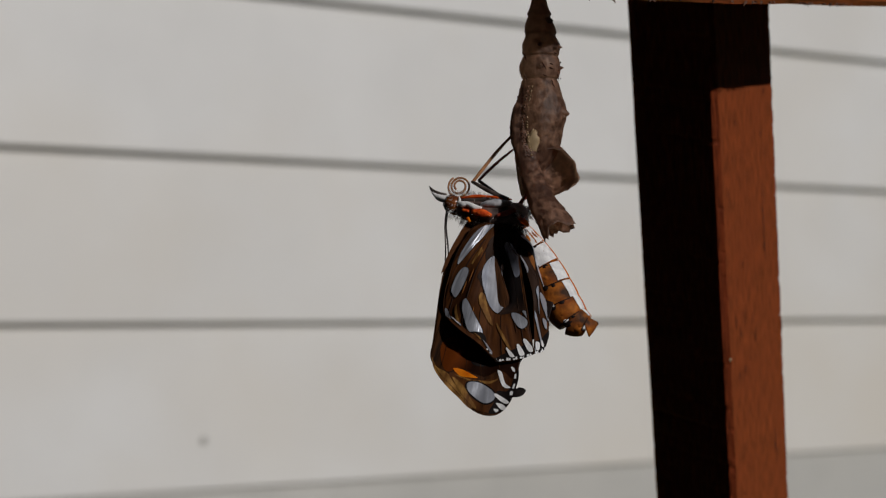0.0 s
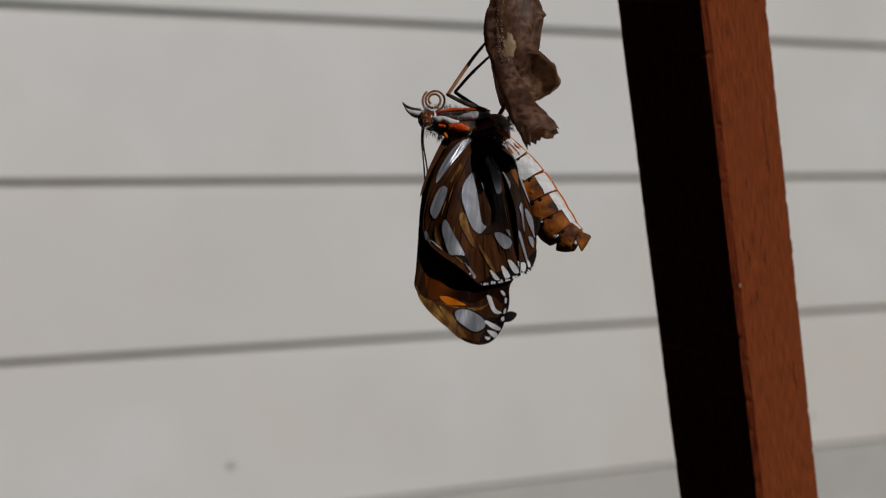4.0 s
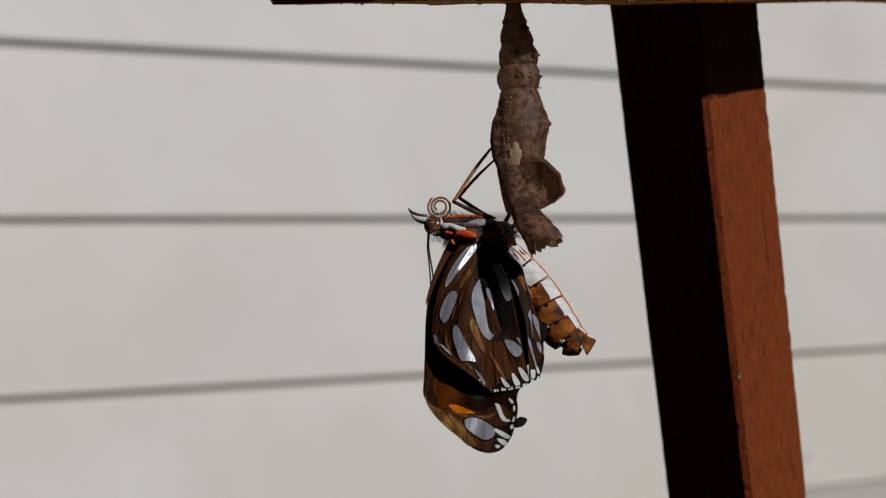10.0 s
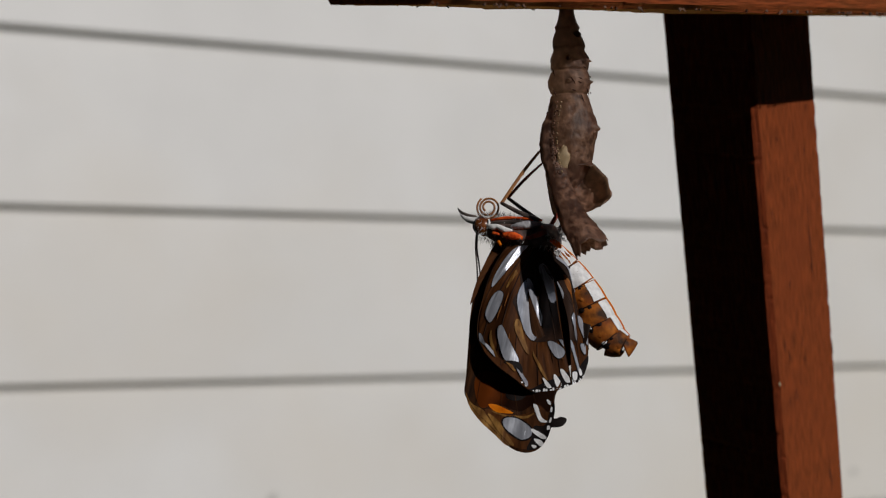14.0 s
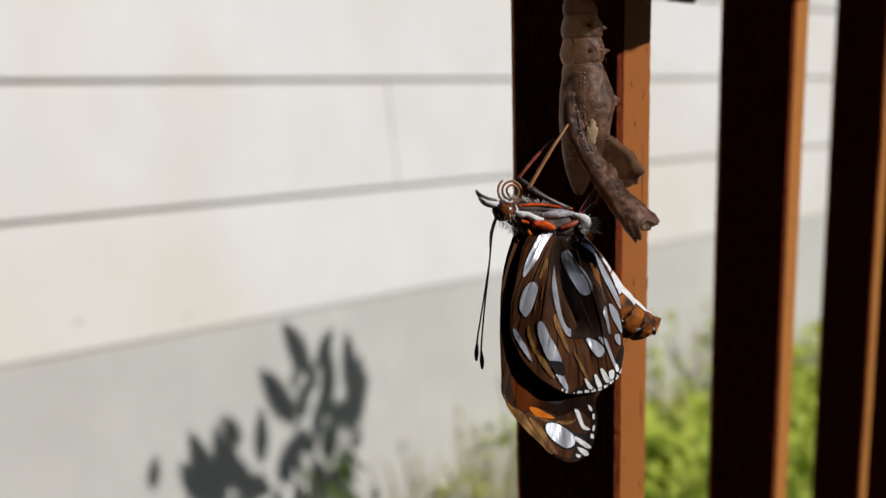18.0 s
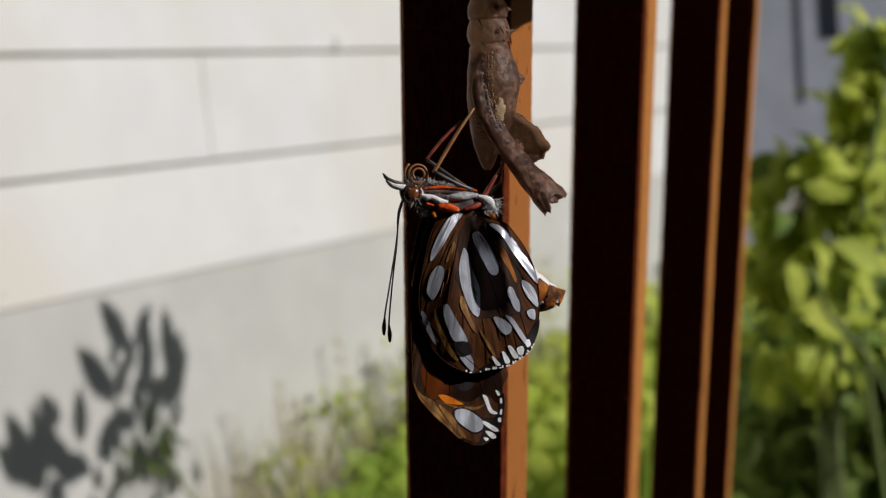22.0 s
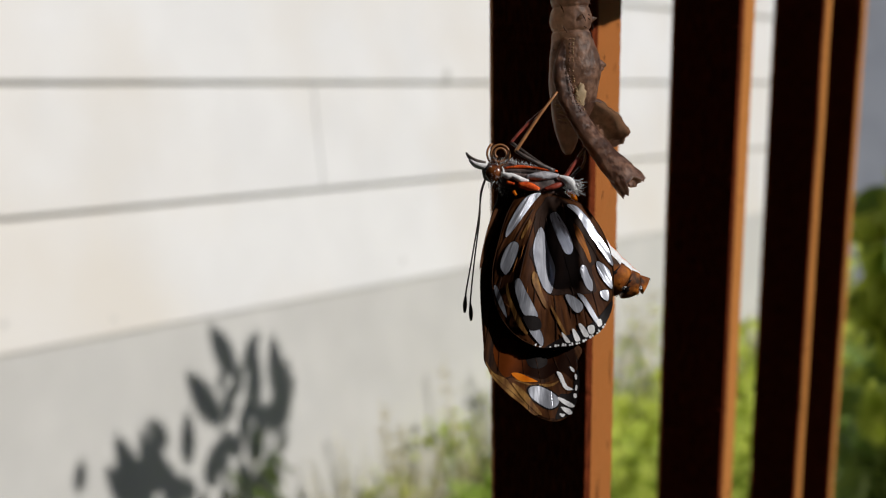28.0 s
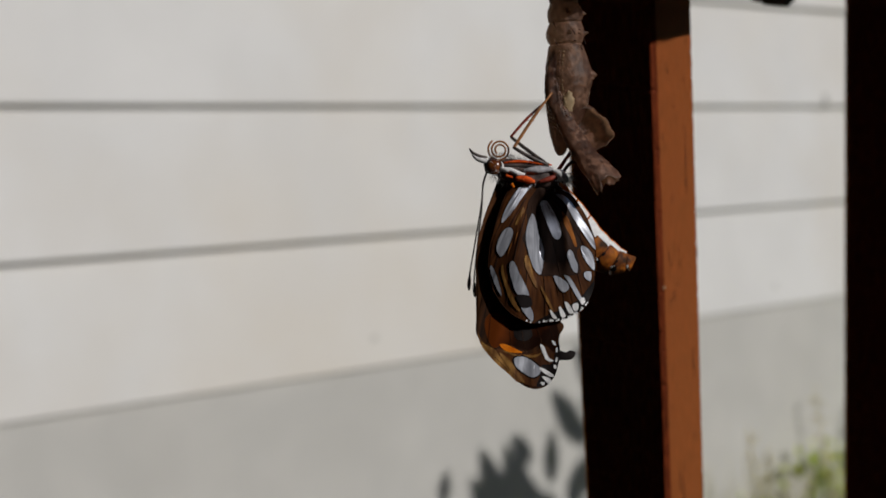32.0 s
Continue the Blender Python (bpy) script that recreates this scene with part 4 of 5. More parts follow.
for end in ((-9.9, -21.5), (-8.6, -24.0), (-5.5, -28.4), (-3.2, -29.6), (-0.6, -28.4), (0.3, -25.4)):
    line = [on(near_fore, -6.8 + (end[0] + 6.8) * f, -8.0 + (end[1] + 8.0) * f, 0.11) for f in (0.3 + 0.05 * k for k in range(15))]
    part("vein", tube(bmesh.new(), line, [0.00004 - 0.00002 * k / 14 for k in range(15)], 5), UMBER, fore)
edge = [on(near_fore, x, z, 0.02) for x, z in smooth_loop(FORE, 5)]
part("wing_edge", tube(bmesh.new(), edge + edge[:1], 0.00006, 6), UMBER, fore)

# body, head and limbs (millimetres)


def mm(*p):
    return Vector((p[0] - 0.45, p[1], p[2] - 0.4)) * 0.001


def rod(pts, radii, sides=8, steps=6):
    line = [mm(*p) for p in smooth_line(pts, steps)]
    rr = [r[0] * 0.001 for r in smooth_line([(r, 0) for r in radii], steps)]
    return tube(bmesh.new(), line, rr, sides)


thorax = part("thorax", rod([(-8.2, 0, -3.2), (-6.8, 0, -3.5), (-4.6, 0, -4.0), (-2.2, 0.1, -4.5), (-0.4, 0.2, -5.1), (0.3, 0.3, -5.8)], [0.9, 1.45, 1.7, 1.65, 1.15, 0.6], 22), THORAX, fly)


def stripe(name, pts, radii, m):
    part(name, rod(pts, radii, 10, 5), m, thorax)


stripe("red_stripe", [(-7.3, -1.1, -2.6), (-5.6, -1.2, -2.45), (-4.2, -1.25, -2.5), (-2.6, -1.3, -2.7), (-1.2, -1.2, -2.9)], [0.1, 0.2, 0.14, 0.2, 0.1], RED)
stripe("dark_stripe", [(-7.0, -1.35, -3.0), (-4.6, -1.5, -3.0), (-2.0, -1.45, -3.1)], [0.12, 0.2, 0.1], LEGDARK)
stripe("white_stripe", [(-7.7, -1.3, -3.15), (-7.0, -1.45, -3.5), (-6.4, -1.55, -3.5), (-5.6, -1.65, -3.9), (-4.6, -1.7, -4.05)], [0.15, 0.36, 0.3, 0.36, 0.12], WHITE)
stripe("grey_stripe", [(-4.8, -1.6, -3.6), (-3.8, -1.65, -3.55), (-2.6, -1.6, -3.45), (-1.1, -1.35, -3.4)], [0.2, 0.46, 0.5, 0.2], GREYFUR)
stripe("red_stripe", [(-7.0, -1.35, -4.2), (-6.2, -1.6, -4.4)], [0.2, 0.15], RED)
stripe("red_stripe", [(-5.8, -1.65, -4.5), (-4.5, -1.8, -4.7), (-3.4, -1.75, -5.0)], [0.25, 0.48, 0.2], RED)
stripe("red_stripe", [(-2.8, -1.55, -5.0), (-1.5, -1.6, -4.6), (0.0, -1.35, -4.0)], [0.2, 0.34, 0.15], DARKRED)
stripe("white_stripe", [(-1.2, -1.4, -3.5), (0.0, -1.65, -4.1), (0.7, -1.6, -5.0)], [0.2, 0.55, 0.3], WHITE)
stripe("orange_stripe", [(-0.2, -1.4, -5.2), (0.4, -1.4, -5.6), (1.0, -1.2, -6.2)], [0.2, 0.38, 0.15], ORANGE)
stripe("orange_stripe", [(-6.3, -1.5, -5.2), (-6.0, -1.55, -5.7)], [0.2, 0.15], ORANGE)
head = part("head", blob(mm(-8.6, 0, -3.0), (0.0011, 0.0012, 0.0011), seg=16, wobble=0.1), THORAX, fly)
part("eye", blob(mm(-8.4, -0.75, -3.15), (0.00098, 0.00075, 0.00100), seg=20), EYE, head, "large amber eye")
part("eye", blob(mm(-8.4, 0.75, -3.15), (0.00098, 0.00075, 0.00100), seg=20), EYE, head)
part("eye_rim", rod([(-7.55, -1.2, -2.5), (-7.45, -1.35, -3.0), (-7.7, -1.35, -3.7)], [0.08, 0.16, 0.08]), WHITE, head)
for y in (-0.35, 0.35):
    part("palp", rod([(-8.9, y, -2.35), (-9.7, y * 1.3, -2.35), (-10.5, y * 1.2, -2.1), (-11.1, y, -1.6)], [0.26, 0.34, 0.28, 0.12]), WHITE, head, "pale furry palp")
    part("palp_tip", rod([(-9.3, y, -1.95), (-10.3, y * 1.1, -1.8), (-11.1, y * 0.9, -1.35), (-11.5, y * 0.7, -0.8)], [0.16, 0.24, 0.18, 0.04]), LEGDARK, head)
antennae = []
for x, y, zt in ((0.0, -0.1, 0.0), (0.4, 0.5, -0.9)):
    ant = part("antenna", rod([(-9.2, y, -3.6), (-9.7, y + 0.4, -5.4), (-10.0 + 0.5 * x, y + 0.7, -8.4), (-10.7 + x, y + 1.2, -13.0), (-11.3 + 1.5 * x, y + 1.6, -16.8 + zt), (-11.4 + 2.0 * x, y + 1.7, -18.6 + zt)], [0.11, 0.1, 0.09, 0.09, 0.1, 0.12]), LEGDARK, fly)
    antennae.append(ant)
    part("antenna_club", rod([(-11.3 + 1.5 * x, y + 1.6, -16.9 + zt), (-11.38 + 1.9 * x, y + 1.65, -18.0 + zt), (-11.4 + 2.0 * x, y + 1.7, -18.9 + zt)], [0.1, 0.25, 0.13]), LEGDARK, ant)
coil = []
for k in range(70):
    a = k / 69 * 4.6 * math.pi
    r = 1.45 - 0.95 * k / 69
    coil.append((-7.75 + r * math.cos(a + 2.2), -0.3 - 0.5 * k / 69, -1.0 + r * math.sin(a + 2.2)))
part("proboscis", tube(bmesh.new(), [mm(*p) for p in coil], [0.00013] * 70, 7), LEG, head, "coiled amber proboscis")


def jointed(pts, radii, m, m2):
    """A leg of femur and tibia, bent at the knee, with short spurs."""
    part("leg", rod(pts[:3], radii[:3], 9, 5), m, fly)
    part("leg", rod(pts[2:], radii[2:], 9, 5), m2, fly)
    for k in range(5):
        p = Vector(pts[2]).lerp(Vector(pts[-1]), 0.35 + 0.13 * k)
        part("spur", rod([tuple(p), tuple(p + Vector((-0.25 + 0.5 * (k % 2), -0.15, 0.1)))], [0.05, 0.02], 5), m2, fly)


jointed([(-1.6, -1.2, -2.9), (-3.9, -1.4, -1.9), (-6.0, -1.3, -0.7), (-5.8, -1.2, -0.4), (-3.4, -0.8, 3.2), (-1.1, -0.2, 6.2)], [0.28, 0.26, 0.2, 0.2, 0.2, 0.12], LEGDARK, LEG)
jointed([(-1.9, 0.9, -2.6), (-4.0, 1.6, -1.0), (-6.0, 2.2, 0.6), (-5.8, 2.2, 0.9), (-4.0, 2.4, 2.9), (-1.8, 2.6, 4.9)], [0.28, 0.24, 0.2, 0.18, 0.18, 0.12], LEGDARK, DARKRED)
jointed([(-0.6, -0.9, -4.0), (0.3, -1.0, -2.6), (1.2, -0.9, -1.3), (1.3, -0.9, -1.1), (1.9, -1.0, -0.2), (2.0, -0.8, 0.8)], [0.26, 0.24, 0.2, 0.18, 0.16, 0.1], DARKRED, LEG)
jointed([(0.2, 0.3, -4.2), (1.0, 0.1, -3.0), (1.6, -0.2, -2.4), (1.8, -0.2, -2.2), (2.1, -0.4, -1.2), (1.9, -0.3, 0.4)], [0.26, 0.22, 0.2, 0.18, 0.15, 0.1], LEGDARK, LEG)

abd = [(-0.2, 0.8, -6.0), (1.2, 1.6, -8.0), (2.5, 2.2, -10.2), (3.6, 2.6, -12.5), (4.7, 2.9, -14.6), (5.9, 3.1, -16.4), (7.2, 3.2, -17.6), (8.6, 3.2, -18.1)]
rad = [1.0, 1.5, 1.9, 2.2, 2.3, 2.0, 1.35, 0.14]
abdomen = []
for k in range(7):
    p, q = np.array(abd[k]), np.array(abd[k + 1])
    m = (p + q) / 2
    seg = part("abdomen_segment", rod([tuple(p), tuple(m), tuple(q * 0.98 + p * 0.02)], [rad[k] * 0.97, (rad[k] + rad[k + 1]) / 2 * 1.04, rad[k + 1] * 0.97], 18, 4), ABDORANGE, fly)
    abdomen.append(seg)
    d = Vector((q - p) / np.linalg.norm(q - p))
    out = Vector((-d.z, 0, d.x))
    out = out if out.x > 0 else -out
    side = out.cross(d)
    side = side if side.y < 0 else -side

    def sector(a0, a1, f0, f1, lift, n=8):
        # a patch of this segment's skin, from angle a0 to a1 about it (0: its outer back, positive towards the viewer's side)
        bm = bmesh.new()
        rows = []
        for i in range(5):
            f = f0 + (f1 - f0) * i / 4
            r = (rad[k] * (1 - f) + rad[k + 1] * f) * (1 + 0.045 * math.sin(math.pi * f)) + lift
            c = Vector(p * (1 - f) + q * f)
            rows.append([bm.verts.new(mm(*(c + r * (math.cos(a) * out + math.sin(a) * side)))) for a in (a0 + (a1 - a0) * (j + 0.9 * noise.noise(Vector((j * 2.1, i * 1.7, k + a0)))) / n for j in range(n + 1))])
        for x, y in zip(rows, rows[1:]):
            for j in range(n):
                bm.faces.new((x[j], x[j + 1], y[j + 1], y[j]))
        bmesh.ops.recalc_face_normals(bm, faces=bm.faces[:])
        return bm

    if k < 6:
        part("white_band", sector(0.3, (2.1, 1.9, 1.15, 0.95, 0.8, 0.7)[k], 0.04, 0.93, 0.05), WHITE, seg)
        part("orange_line", sector(-0.25, 0.34, 0.0, 1.0, 0.06), ORANGE, seg)
        for a, f, r, m in ((1.5, 0.1, 0.5, BLACK), (1.75, 0.6, 0.8, ABDORANGE), (2.1, 0.05, 0.8, BLACK), (2.45, 0.6, 0.95, ABDORANGE if k % 2 else BLACK), (2.0, 0.98, 0.4, WHITE if k > 2 else BLACK)):
            q2 = (rad[k] * (1 - f) + rad[k + 1] * f) - 0.9 * r
            c = Vector(p * (1 - f) + q * f) + q2 * (math.cos(a) * out + math.sin(a) * side)
            part("blotch", blob(mm(*c), (r * 0.001, r * 0.001, r * 0.0008), seg=14, wobble=0.35, freq=2), m, seg)
    part("dark_ring", sector(1.0, 2.9, 0.96, 1.0, 0.07, 16), BLACK, seg)

# fur
bm, bm2 = bmesh.new(), bmesh.new()
rnd = random.Random(8)
for i in range(900):
    f = rnd.random()
    c = Vector((-9.35 + 9.6 * f, 0, -3.4 - 2.0 * f - 0.3 * f * f))
    # thick on the back, the breast and the face, thin on the striped flanks
    a = rnd.choice((0.5, -0.5)) * math.pi + rnd.gauss(0, 0.45) if f > 0.12 else rnd.uniform(0, 2 * math.pi)
    r = 1.0 + 0.75 * math.sin(math.pi * min(1, f + 0.12))
    n = Vector((rnd.uniform(-0.7, 0.5), math.cos(a), math.sin(a)))
    p = c + Vector((0, math.cos(a) * r * 0.95, math.sin(a) * r * 0.95))
    ln = rnd.uniform(0.35, 0.9)
    q = p + n * ln + Vector((0, 0, -0.15 * ln))
    tube(bm if rnd.random() < (0.75 if math.sin(a) > 0 else 0.35) else bm2, [p * 0.001, (p + q) * 0.0005 + Vector((rnd.uniform(-0.05, 0.05), 0, 0.03)) * 0.001, q * 0.001], [0.000022, 0.00002, 0.000006], 4)
for i in range(240):
    p = Vector((rnd.uniform(-1.1, 1.0), -1.4 - rnd.random() * 0.3, rnd.uniform(-5.9, -4.2)))
    q = p + Vector((rnd.uniform(-0.3, 0.9), rnd.uniform(-0.8, -0.1), rnd.uniform(-0.7, 0.5))) * rnd.uniform(0.5, 1.1)
    tube(bm, [p * 0.001, (p + q) * 0.0005, q * 0.001], [0.00004, 0.00003, 0.000008], 4)
tagged(part("fur", bm, WHITE, fly, "pale thorax fur"), kind="stuff")
tagged(part("fur", bm2, THORAX, fly, "dark thorax fur"), kind="stuff")

# ---- plants ----


def leaf_shape(length, width, bend=0.2, lobes=False):
    """One leaf along +y, folded along its midrib and drooping, base at the origin."""
    n = 7
    left, mid, right = [], [], []
    for i in range(n + 1):
        f = i / n
        w = width * (math.sin(math.pi * min(1, f * 0.97 + 0.03)) ** 0.8) * (1.0 - 0.25 * f) / 2
        if lobes:
            w *= 1 + 0.22 * math.sin(f * 15)
        y, z = length * f, -bend * length * f * f
        left.append((-w, y, z + w * 0.35))
        mid.append((0, y, z))
        right.append((w, y, z + w * 0.35))
    return left, mid, right


def add_leaf(V, F, m, length, width, bend=0.25):
    a, b, c = leaf_shape(length, width, bend)
    k, n = len(V), len(b)
    for row in (a, b, c):
        V.extend([tuple(m @ Vector(p)) for p in row])
    for i in range(n - 1):
        F.append((k + i, k + n + i, k + n + i + 1, k + i + 1))
        F.append((k + n + i, k + 2 * n + i, k + 2 * n + i + 1, k + n + i + 1))


def raw(name, V, F, material, parent=None, label="", smooth=True):
    me = bpy.data.meshes.new(name)
    me.from_pydata(V, [], F)
    me.materials.append(material)
    me.polygons.foreach_set("use_smooth", [smooth] * len(me.polygons))
    ob = new(name, me)
    if parent:
        ob.parent = parent
    if label:
        ob["label"] = label
    return ob


def turned(p, rnd, tilt=0.55):
    """A leaf's place, its blade turned to the light as leaves do."""
    n = (Vector((-0.08, -0.78, 0.56)) + tilt * Vector((rnd.gauss(0, 1), rnd.gauss(0, 1), rnd.gauss(0, 1)))).normalized()
    d = Vector((rnd.gauss(0, 1), rnd.gauss(0, 1), rnd.gauss(-0.8, 1)))
    d = (d - n * n.dot(d)).normalized()
    return Matrix.Translation(p) @ Matrix((d.cross(n), d, n)).transposed().to_4x4()


def bush(name, label, spots, count, size, material, seed, stems=14, single=200, other=None):
    """A leafy shrub: stems rising from the ground into clumps, each clump a cloud of folded leaves."""
    rnd = random.Random(seed)
    top = tagged(new(name), label, "shrub")
    for i in range(stems):
        c, r = spots[i % len(spots)]
        e = Vector(c) + Vector((rnd.uniform(-1, 1), rnd.uniform(-1, 1), rnd.uniform(0, 1))) * r * 0.7
        b = Vector((c[0] + rnd.uniform(-0.1, 0.1), c[1] + rnd.uniform(-0.1, 0.1), -0.02))
        mid = (b + e) / 2 + Vector((rnd.uniform(-0.1, 0.1), rnd.uniform(-0.1, 0.1), 0.05))
        part("stem", tube(bmesh.new(), smooth_line([b, mid, e], 6), [0.006 - 0.0035 * k / 12 for k in range(13)], 6), STEM, top)
    kinds = []
    for k in range(5):
        V, F = [], []
        add_leaf(V, F, Matrix(), 1.0, 0.5 + 0.06 * k, 0.12 + 0.07 * k)
        me = bpy.data.meshes.new("leaf")
        me.from_pydata(V, [], F)
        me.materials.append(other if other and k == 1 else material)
        me.polygons.foreach_set("use_smooth", [True] * len(F))
        kinds.append(me)
    V, F, V2, F2 = [], [], [], []
    for i in range(count):
        c, r = rnd.choice(spots)
        d = Vector((rnd.gauss(0, 1), rnd.gauss(0, 1), rnd.gauss(0, 1))).normalized() * r * rnd.uniform(0.45, 1.05)
        k = size * rnd.uniform(0.6, 1.35)
        m = turned(Vector(c) + d, rnd, 0.38)
        if i < single:
            ob = new("leaf", kinds[i % 5])
            ob.parent = top
            ob.matrix_local = m @ Matrix.Scale(k, 4)
        else:
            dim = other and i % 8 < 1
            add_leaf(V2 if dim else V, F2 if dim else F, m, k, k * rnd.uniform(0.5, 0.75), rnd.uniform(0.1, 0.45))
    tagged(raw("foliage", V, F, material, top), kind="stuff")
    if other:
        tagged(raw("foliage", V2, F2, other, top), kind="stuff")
    return top


def at(t, z=0.0):
    return (t[0], t[1], t[2] + UP)


vine = bush("vine_shrub", "sunlit yellow-green leafy vine shrub beside the slatted frame",
     [(at((1.376, 0.256, 0.004)), 0.030), (at((1.370, 0.270, -0.045)), 0.022), (at((1.362, 0.300, -0.095)), 0.030), (at((1.366, 0.272, -0.108)), 0.040), (at((1.352, 0.335, -0.118)), 0.035), (at((1.36, 0.295, -0.15)), 0.05),
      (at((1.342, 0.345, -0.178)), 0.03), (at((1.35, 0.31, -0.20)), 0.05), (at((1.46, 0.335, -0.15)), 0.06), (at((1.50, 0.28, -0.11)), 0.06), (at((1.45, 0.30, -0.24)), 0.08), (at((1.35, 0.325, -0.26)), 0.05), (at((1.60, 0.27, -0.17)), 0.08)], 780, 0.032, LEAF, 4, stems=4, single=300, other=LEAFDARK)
# a tendril curling out of the vine, with one broad leaf and a pale flower
tendril = [at(p) for p in ((1.141, 0.262, -0.16), (1.146, 0.255, -0.17), (1.164, 0.253, -0.196), (1.185, 0.239, -0.22), (1.214, 0.23, -0.248), (1.27, 0.23, -0.29), (1.34, 0.24, -0.33))]
part("tendril", tube(bmesh.new(), smooth_line(tendril, 5), 0.0022, 6), STEM, vine)
for c, k, tip in (((1.141, 0.275, -0.155), 0.036, (0.2, -0.3, -1)), ((1.20, 0.27, -0.11), 0.05, (-0.5, -0.6, 0.2)), ((1.25, 0.30, -0.20), 0.05, (-0.3, -0.8, -0.4)), ((1.23, 0.26, -0.15), 0.045, (0.3, -0.8, -0.5)), ((1.30, 0.29, -0.12), 0.05, (-0.6, -0.6, 0.3))):
    d = Vector(tip).normalized()
    n = Vector((-0.5, -0.7, 0.45))
    n = (n - d * n.dot(d)).normalized()
    V, F = [], []
    add_leaf(V, F, Matrix.Translation(at(c)) @ Matrix((d.cross(n), d, n)).transposed().to_4x4(), k, k * 0.7, 0.2)
    raw("broad_leaf", V, F, LEAF, vine)
rnd = random.Random(12)
for c, r, count, petal, m in (((1.261, 0.300, -0.122), 0.004, 7, 0.013, PETAL), ((1.372, 0.262, -0.010), 0.018, 60, 0.009, YELLOWLEAF), ((1.368, 0.272, -0.040), 0.014, 40, 0.009, YELLOWLEAF), ((1.352, 0.290, -0.088), 0.006, 12, 0.012, PETAL)):
    V, F = [], []
    for k in range(count):
        d = Vector((rnd.gauss(0, 1), rnd.gauss(0, 1), rnd.gauss(0, 1))) * r * 0.6
        add_leaf(V, F, Matrix.Translation(Vector(at(c)) + d) @ Euler((rnd.uniform(0, 6), rnd.uniform(0, 6), k * 1.257)).to_matrix().to_4x4(), petal, petal * 0.8, 0.1)
    raw("flower_head", V, F, m, vine, "pale flower head")
# lower foliage, its shade given by the darker leaf colour
bush("dark_shrub", "dense green shrub behind the vine, shade put into its leaf colour",
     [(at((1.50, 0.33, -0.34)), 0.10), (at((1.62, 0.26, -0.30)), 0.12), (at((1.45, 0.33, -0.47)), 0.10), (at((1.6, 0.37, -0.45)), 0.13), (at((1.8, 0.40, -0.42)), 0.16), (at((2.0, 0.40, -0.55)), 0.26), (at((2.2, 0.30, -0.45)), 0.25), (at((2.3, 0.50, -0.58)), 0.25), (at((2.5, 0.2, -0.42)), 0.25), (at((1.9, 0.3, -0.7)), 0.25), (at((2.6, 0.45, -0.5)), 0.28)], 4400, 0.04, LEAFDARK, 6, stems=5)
bush("wall_weeds", "sparse yellow-green weeds among the straw at the wall",
     [(at((2.12, 1.32, -0.56)), 0.06), (at((2.28, 1.31, -0.50)), 0.07), (at((2.42, 1.31, -0.52)), 0.08), (at((2.55, 1.30, -0.46)), 0.07), (at((2.7, 1.30, -0.48)), 0.09), (at((2.9, 1.30, -0.45)), 0.09), (at((3.2, 1.28, -0.44)), 0.1)], 320, 0.018, YELLOWLEAF, 31, stems=28, single=120, other=LEAF)
bush("dark_weed", "small dark green weed growing at the footing",
     [(at((1.863, 1.350, -0.430)), 0.025), (at((1.846, 1.350, -0.469)), 0.030), (at((1.881, 1.350, -0.456)), 0.025), (at((1.813, 1.350, -0.471)), 0.030)], 38, 0.015, LEAFDARK, 17, stems=4, single=38)
bush("green_weeds", "fresh green weeds low at the foot of the wall",
     [(at((2.12, 1.22, -0.61)), 0.045), (at((2.20, 1.21, -0.60)), 0.055), (at((2.28, 1.20, -0.575)), 0.05), (at((2.33, 1.20, -0.62)), 0.07)], 520, 0.024, GRASS, 27, stems=6, single=160)
bush("low_green_shrub", "low bright green weeds at the foot of the wall",
     [(at((2.40, 1.21, -0.64)), 0.09), (at((2.50, 1.20, -0.56)), 0.07), (at((2.46, 1.20, -0.62)), 0.08), (at((2.62, 1.24, -0.62)), 0.12), (at((2.8, 1.22, -0.62)), 0.13), (at((3.05, 1.2, -0.60)), 0.15), (at((3.35, 1.15, -0.58)), 0.16), (at((3.7, 1.1, -0.56)), 0.18), (at((4.05, 1.1, -0.54)), 0.2)], 3800, 0.036, LEAF, 9, stems=10)


def tuft(name, label, n, x0, x1, y0, y1, h0, h1, material, seed, width=0.004):
    rnd = random.Random(seed)
    V, F = [], []
    for i in range(n):
        b = Vector((rnd.uniform(x0, x1), rnd.uniform(y0, y1), -0.02))
        h, a, lean = rnd.uniform(h0, h1), rnd.uniform(0, 2 * math.pi), rnd.uniform(0.05, 0.45)
        d, w = Vector((math.cos(a), math.sin(a), 0)), width * rnd.uniform(0.5, 1.2)
        s = Vector((-d.y, d.x, 0)) * w
        k = len(V)
        for j in range(6):
            f = j / 5
            p = b + d * h * lean * f * f + Vector((0, 0, h * f * (1 - 0.15 * lean * f)))
            V.extend([tuple(p - s * (1 - f) ** 0.6), tuple(p + d * w * 0.4), tuple(p + s * (1 - f) ** 0.6)])
            if j:
                q = k + 3 * j
                F.extend([(q - 3, q - 2, q + 1, q), (q - 2, q - 1, q + 2, q + 1)])
    return tagged(raw(name, V, F, material), label, "grass", kind="stuff")


tuft("dry_grass", "tall dry straw-coloured grass along the wall", 1900, 1.95, 4.4, 1.28, 1.365, 0.20, 0.44, STRAW, 21, 0.003)
tuft("green_grass", "fresh green grass along the wall", 2400, 2.36, 4.5, 1.15, 1.34, 0.15, 0.36, GRASS, 22)
tuft("lawn_grass", "short mixed grass on the ground", 3600, 0.8, 5.0, -0.6, 1.3, 0.04, 0.14, GRASS, 23)
